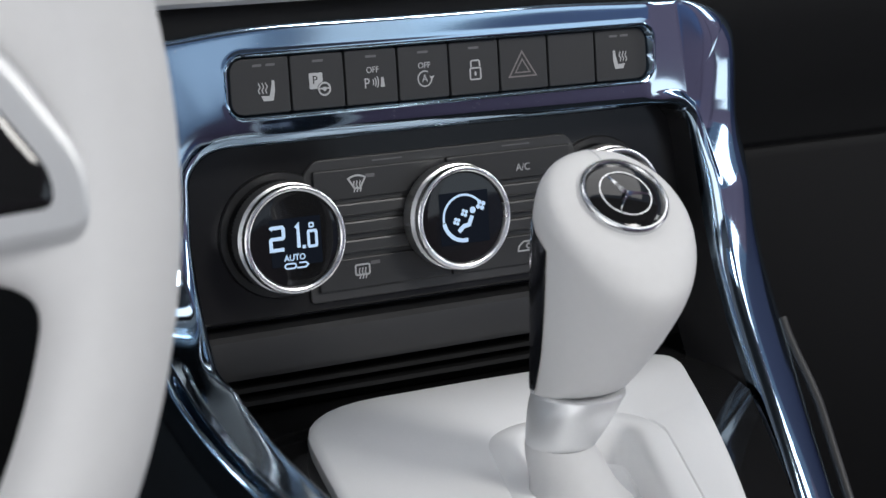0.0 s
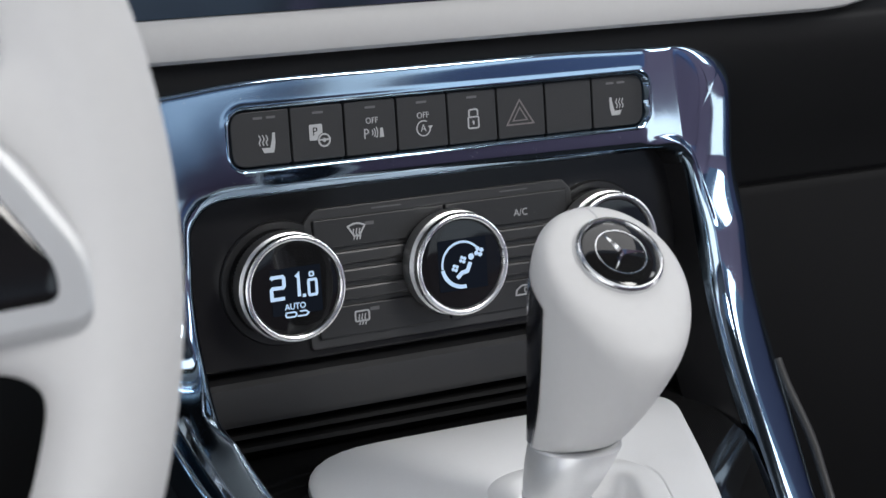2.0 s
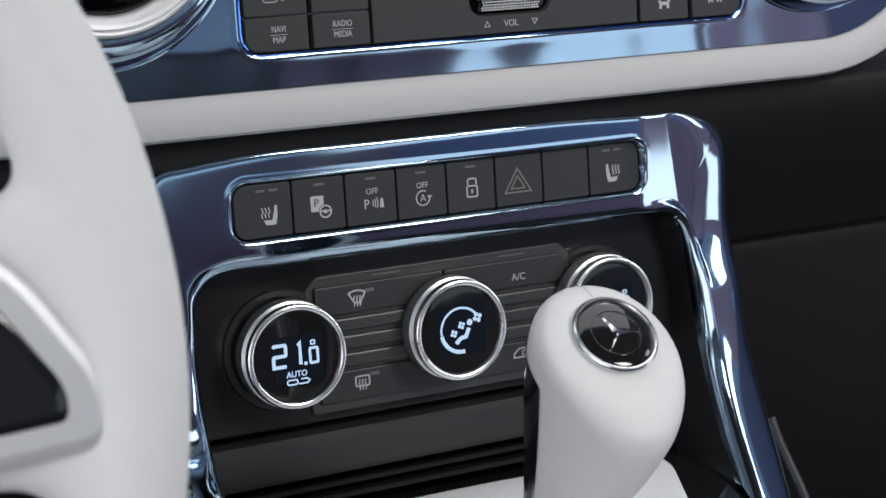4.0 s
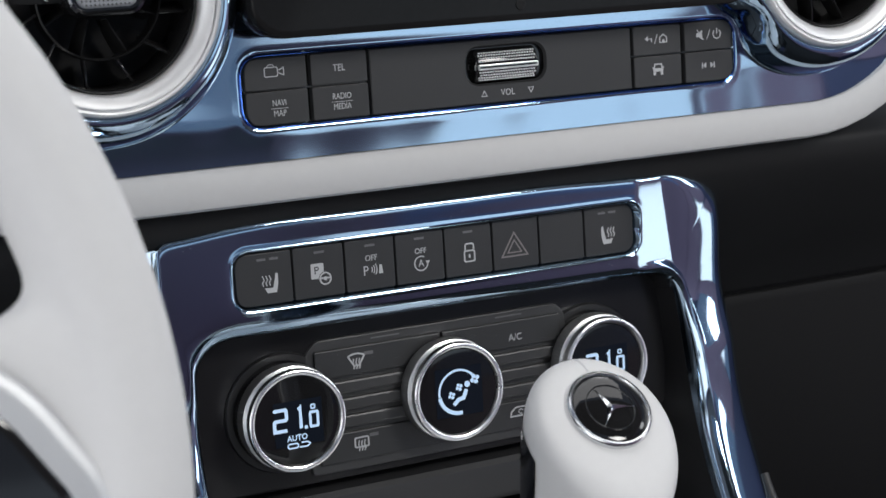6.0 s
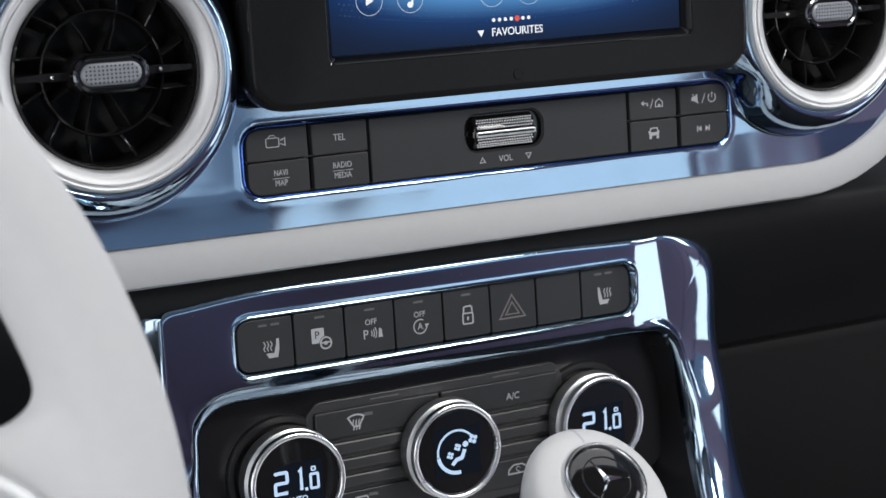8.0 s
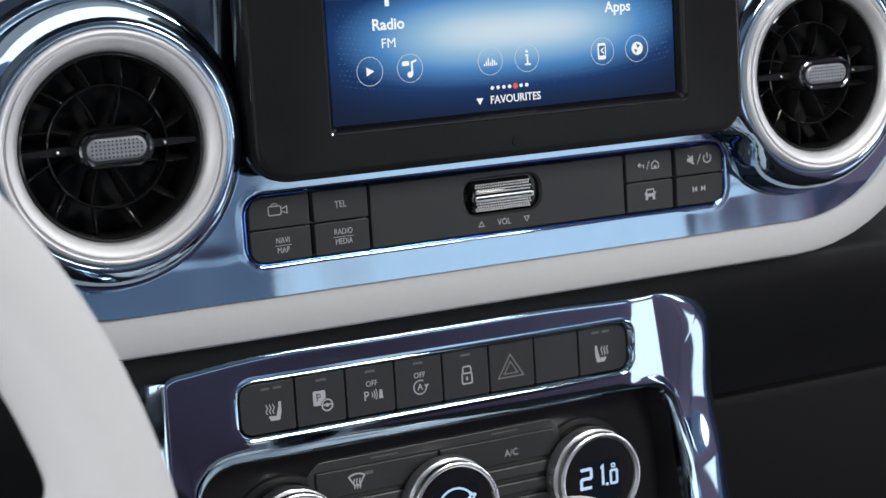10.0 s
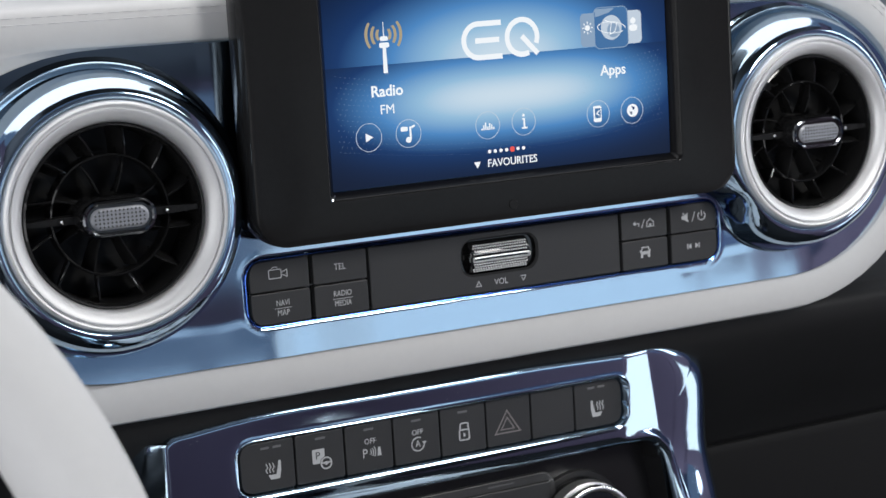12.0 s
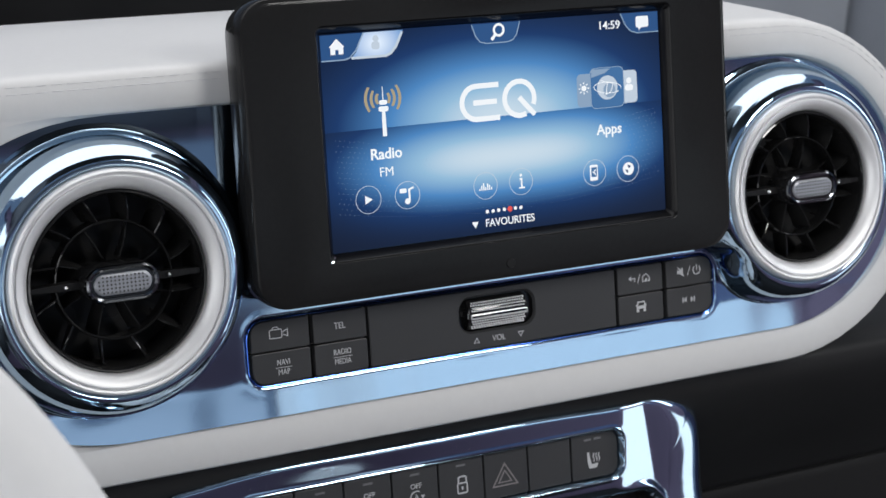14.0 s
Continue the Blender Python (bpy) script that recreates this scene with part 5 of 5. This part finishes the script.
def tray():
    """The tray's sheet: it goes round under the plate's rim and leaves the middle open."""
    rim = []
    for p in PLATE:
        y = max(-0.30, min(0.066, p.y * 2.2 + 0.05))
        rim.append(Vector((max(-0.080, min(0.166 + 0.55 * min(y, 0.0), p.x * 2.2 - 0.04)), y)))
    loops = []
    for f_ in (0.0, 0.25, 0.5, 0.75, 1.0):
        loops.append([(a_.x + (b_.x - a_.x) * f_, a_.y + (b_.y - a_.y) * f_) for a_, b_ in zip(rim, inset(PLATE, 0.004))])
    return loft([[(x, y, tray_z(y) - 0.0045 + 0.016 * float(smooth(-0.040, -0.075, x))) for x, y in lp] for lp in loops])


part("tray", tray(), GLOSS, console, "glossy black tray")
part("body", rbox(-0.070, 0.150, -0.32, 0.12, -0.70, -0.300, 0.01), BLACK, console)
part("side_wall", loft([[(-0.0780 - 0.02 * t_, y, -0.250 - t_ * 0.42) for y in np.linspace(0.10, -0.32, 12)] for t_ in (0, 0.1, 0.5, 1)], ring=False), SKIN, console)
part("side_wall", loft([[(0.1560 + 0.01 * t_, y, -0.345 - t_ * 0.33) for y in np.linspace(0.10, -0.32, 12)] for t_ in (0, 0.1, 0.5, 1)], ring=False), SKIN, console)

part("side_trim", loft([[p + Vector((0.0021 * math.cos(q), 0.0018 * math.sin(q), -0.0011 * math.sin(q))) for q in np.linspace(0, 2 * math.pi, 12, endpoint=False)] for p in stack_frame("brink")], cap0=True, cap1=True), GREY, console, "dark grey edge beside the bright rail")

# ---- selector plate and lever ----
LEV = Vector((0.0412, -0.0765, -0.2155))


def selector_plate():
    t = thing("selector_plate", (0.05, -0.05, tray_z(-0.05)), "white satin plate round the gear selector", "console plate")
    pts = PLATE

    def at(d, dz):
        return [(p.x, p.y, tray_z(p.y) + dz) for p in inset(pts, d)]
    well = shaped([(0.0425, -0.0265), (0.0905, -0.0300), (0.0335, -0.1640), (-0.0050, -0.1640)], [0.014, 0.020, 0.02, 0.02], 15)

    def hole(d, dz):
        return [(p.x, p.y, tray_z(p.y) + dz) for p in inset(well, d)]
    part("panel", loft([at(0.0006, -0.006), at(0.0, -0.002), at(0.0004, 0.0004), at(0.0016, 0.0014), at(0.004, 0.0020), hole(-0.0115, 0.0022), hole(-0.0108, 0.0017), hole(-0.0100, 0.0022), hole(-0.0040, 0.0026), hole(-0.0018, 0.0024), hole(0.0, 0.0012), hole(0.0012, -0.0010), hole(0.0020, -0.0045), hole(0.0032, -0.0130), hole(0.0045, -0.0136)], cap1=True), WHITE_PLASTIC, t)
    return t


selector_plate()


BADGE = material("satin_chrome", (0.72, 0.73, 0.74), 0.24, 1.0, vary=0.05, grain=900)


def lever():
    t = thing("gear_selector", (0.0400, -0.072, tray_z(-0.072)), "white leather gear knob on a satin metal collar", "gear selector")
    def ring(c, rx, ry, tilt=0.0, n=40, dy=0.0):
        out = []
        for k in range(n):
            a = 2 * math.pi * k / n
            l_ = ry * math.sin(a)
            out.append(Vector((c[0] + rx * math.cos(a), c[1] + l_ * math.cos(tilt), c[2] + l_ * math.sin(tilt))))
        return out

    foot = Vector((0.0338, -0.0745, -0.2335))
    cone = []
    for k, (f_, r) in enumerate(((-0.06, 0.0150), (-0.03, 0.0159), (0.0, 0.0160), (0.35, 0.0149), (0.7, 0.0132), (0.94, 0.0117), (1.0, 0.0110), (1.02, 0.0096))):
        cone.append(ring(LEV + (foot - LEV) * f_, r, r * 1.02, 0.10))
    part("collar", loft(cone, cap0=True), COLLAR, t, "tapered satin metal collar")
    folds = []
    for k in range(15):
        f_ = k / 14
        r = 0.0112 + 0.0125 * f_ ** 1.5 + 0.0007 * math.sin(9.5 * f_)
        folds.append([p + Vector((0, 0, 0.0009 * math.sin(3 * 2 * math.pi * q / 40 + 4 * f_) * f_)) for q, p in enumerate(ring(foot + Vector((0.0035 * f_, -0.0130 * f_, 0.0015 - 0.0290 * f_)), r, r * 1.12, 0.10))])
    part("gaiter", loft(folds), WHITE, t, "white leather gaiter with soft folds")
    st = ((0.0004, 0.0020, 0, 0.0154, 0.0142), (0.0014, 0.0012, 0, 0.0164, 0.0156), (0.0060, -0.0012, 3, 0.0169, 0.0190), (0.0150, -0.0054, 8, 0.0180, 0.0237), (0.0270, -0.0099, 15, 0.0198, 0.0283), (0.0390, -0.0139, 22, 0.0218, 0.0318),
          (0.0480, -0.0168, 28, 0.0234, 0.0335), (0.0550, -0.0191, 33, 0.0246, 0.0332), (0.0602, -0.0210, 38, 0.0249, 0.0307), (0.0640, -0.0228, 42, 0.0228, 0.0259), (0.0660, -0.0237, 45, 0.0170, 0.0188), (0.0664, -0.0239, 45, 0.0120, 0.0130))
    fine = glide([list(s) for s in st], 4)
    off = lambda s: (LEV.x + 0.084 * s[0] + 0.0006, LEV.y + s[1], LEV.z + s[0])
    knob = part("knob", loft([ring(off(s), s[3], s[4], radians(s[2]), 56) for s in fine], cap0=True, cap1=True), WHITE, t, "white leather knob with a crease")

    def strip(a0, a1, grow, lo, hi, n=14):
        loops = []
        for s in fine[lo:hi]:
            tl, c = radians(s[2]), off(s)
            loop = []
            for k in range(n + 1):
                a = radians(a0 + (a1 - a0) * k / n)
                l_ = (s[4] + grow) * math.sin(a)
                loop.append(Vector((c[0] + (s[3] + grow) * math.cos(a), c[1] + l_ * math.cos(tl), c[2] + l_ * math.sin(tl))))
            loops.append(loop)
        return loft(loops, ring=False)

    part("side_insert", strip(80, 176, 0.00035, 5, 27), GLOSS_BLUE, knob, "glossy dark insert down the side")
    part("seam", strip(176, 178.5, 0.00042, 3, 27, 2), CHROME, knob, "thin bright seam")
    part("top_seam", strip(88.6, 91.4, 0.00022, 24, 42, 2), THREAD, knob, "stitched seam over the crown")
    # emblem on the sloping top
    n_ = Vector((-0.02, -math.sin(radians(45)), math.cos(radians(45)))).normalized()
    c = Vector((LEV.x + 0.0065, LEV.y - 0.0237, LEV.z + 0.0674))
    xx = Vector((1, 0, 0))
    yy = n_.cross(xx).normalized()

    def disc(prof, n=56):
        return loft([[c + xx * (r * math.cos(2 * math.pi * k / n)) + yy * (r * math.sin(2 * math.pi * k / n)) + n_ * h for k in range(n)] for r, h in prof], cap0=True, cap1=True)

    badge = part("badge", disc([(0.0152, -0.004), (0.0154, 0.0002), (0.0151, 0.0012), (0.0145, 0.0017), (0.0139, 0.0016), (0.0134, 0.0009), (0.0132, 0.0000)]), BADGE, t, "satin chrome ring of the badge")
    part("badge_disc", disc([(0.0133, 0.0002), (0.0131, 0.0007), (0.0125, 0.0010), (0.0110, 0.0013), (0.0090, 0.0016), (0.0070, 0.00182), (0.0050, 0.00196), (0.0025, 0.00206), (0.0004, 0.0021)]), GLOSS, badge, "black badge disc")
    circ = []
    for r, h in ((0.00905, 0.0012), (0.0090, 0.0019), (0.0087, 0.0019), (0.00865, 0.0012)):
        circ.append([c + xx * (r * math.cos(2 * math.pi * k / 48)) + yy * (r * math.sin(2 * math.pi * k / 48)) + n_ * h for k in range(48)])
    part("badge_circle", loft(circ), CHROME, badge, "thin chrome circle")
    for k in range(3):
        a = radians(111 + 120 * k)
        d, s = xx * math.cos(a) + yy * math.sin(a), xx * -math.sin(a) + yy * math.cos(a)
        part("badge_arm", loft([[c + d * r + s * w_ + n_ * (hh - 0.0010), c + d * r + n_ * hh, c + d * r - s * w_ + n_ * (hh - 0.0010)] for r, w_, hh in ((0.0, 0.0013, 0.0031), (0.0030, 0.0009, 0.0028), (0.0087, 0.0002, 0.0020))], ring=False), CHROME, badge, "tapered dark chrome arm")


GLOSS_BLUE = material("dark_blue_gloss", (0.085, 0.092, 0.115), 0.14, 0.9, vary=0.1)
lever()

# ---- steering wheel ----
def wheel():
    c = Vector((-0.324, -0.1934, -0.1023))
    t = thing("steering_wheel", c, "white leather steering wheel with silver-trimmed spokes", "steering wheel")
    a = Vector((0.99843, -0.05597, 0.0))
    b = Vector((0.00626, 0.11159, 0.99373))
    n = Vector((-0.05562, -0.99218, 0.11177))
    R = 0.1757

    def at(u, v, h=0.0):
        return c + a * u + b * v + n * h

    loops = []
    for k in range(120):
        th = 2 * math.pi * k / 120
        loop = []
        for j in range(24):
            p = 2 * math.pi * j / 24
            r = R + 0.0145 * math.cos(p)
            loop.append(at(r * math.cos(th), r * math.sin(th), 0.0155 * math.sin(p)))
        loops.append(loop)

    def web(sx):
        """A leather-clad spoke that widens into the rim."""
        loops = []
        for u, lo, hi, th in ((0.045, -0.052, 0.042, 0.010), (0.09, -0.038, 0.036, 0.010), (0.128, -0.031, 0.032, 0.0095), (0.148, -0.0310, 0.0330, 0.0095), (0.1545, -0.0345, 0.0370, 0.0100), (0.160, -0.043, 0.0450, 0.0105), (0.168, -0.060, 0.0600, 0.0108)):
            m, h = (lo + hi) / 2, (hi - lo) / 2
            loops.append([at(sx * u, m + h * math.copysign(abs(math.sin(q)) ** 0.7, math.sin(q)), th * math.copysign(abs(math.cos(q)) ** 0.6, math.cos(q))) for q in np.linspace(0, 2 * math.pi, 28, endpoint=False)])
        return loft(loops, cap0=True, cap1=True)

    TRIM = ((0.060, -0.034), (0.120, -0.0262), (0.1692, -0.0232), (0.1692, -0.0070), (0.1460, 0.0285), (0.060, 0.036))
    PAD = ((0.060, -0.027), (0.117, -0.0196), (0.1605, -0.0170), (0.1605, -0.0080), (0.1410, 0.0215), (0.060, 0.028))

    def pad(sx, outline, radii, h0, h1, mat, name, label):
        pts = shaped([Vector((sx * u, v)) for u, v in outline], radii, 8)
        def lp(d, h):
            return [at(p.x, p.y, h) for p in inset(pts, d)]
        return part(name, loft([lp(0, h0), lp(0, h1 - 0.0022), lp(0.0006, h1 - 0.0012), lp(0.0018, h1 - 0.0004), lp(0.0036, h1)], cap0=True, cap1=True), mat, t, label)

    rim = part("rim", join(loft(loops, close=True), web(1), web(-1)), WHITE, t, "white leather rim running into the spokes")
    skin = rim.modifiers.new("skin", "REMESH")
    skin.mode, skin.voxel_size, skin.use_smooth_shade = "VOXEL", 0.0016, True
    ease = rim.modifiers.new("ease", "SMOOTH")
    ease.factor, ease.iterations = 0.5, 30
    for sx in (1, -1):
        pad(sx, TRIM, [0.01, 0.02, 0.010, 0.012, 0.02, 0.01], 0.004, 0.0128, STEEL, "spoke_trim", "silver spoke trim")
        pad(sx, PAD, [0.006, 0.015, 0.006, 0.006, 0.015, 0.006], 0.006, 0.0136, GLOSS, "control_pad", "glossy black control pad")
    part("lower_spoke", loft([[at(x, v, h) for x, h in ((-w_, 0.0), (-w_ * 0.8, 0.009), (w_ * 0.8, 0.009), (w_, 0.0), (w_ * 0.8, -0.009), (-w_ * 0.8, -0.009))] for v, w_ in ((-0.05, 0.034), (-0.11, 0.026), (-0.168, 0.030))], cap0=True, cap1=True), ALU, t, "silver lower spoke")
    part("airbag_cover", loft([[at(q.x, q.y, h) for q in inset(shaped([(-0.066, -0.062), (0.066, -0.062), (0.074, 0.045), (-0.074, 0.045)], 0.03, 8), d)] for d, h in ((0.004, -0.02), (0, 0.0), (0.0, 0.012), (0.006, 0.022), (0.018, 0.027))], cap0=True, cap1=True), WHITE, t, "white airbag cover")
    part("column", loft([[c - n * d + a * (0.05 * math.cos(q)) + b * (0.05 * math.sin(q)) for q in np.linspace(0, 2 * math.pi, 24, endpoint=False)] for d in (0.018, 0.30)], cap0=True, cap1=True), BLACK, t, "black column shroud")


wheel()
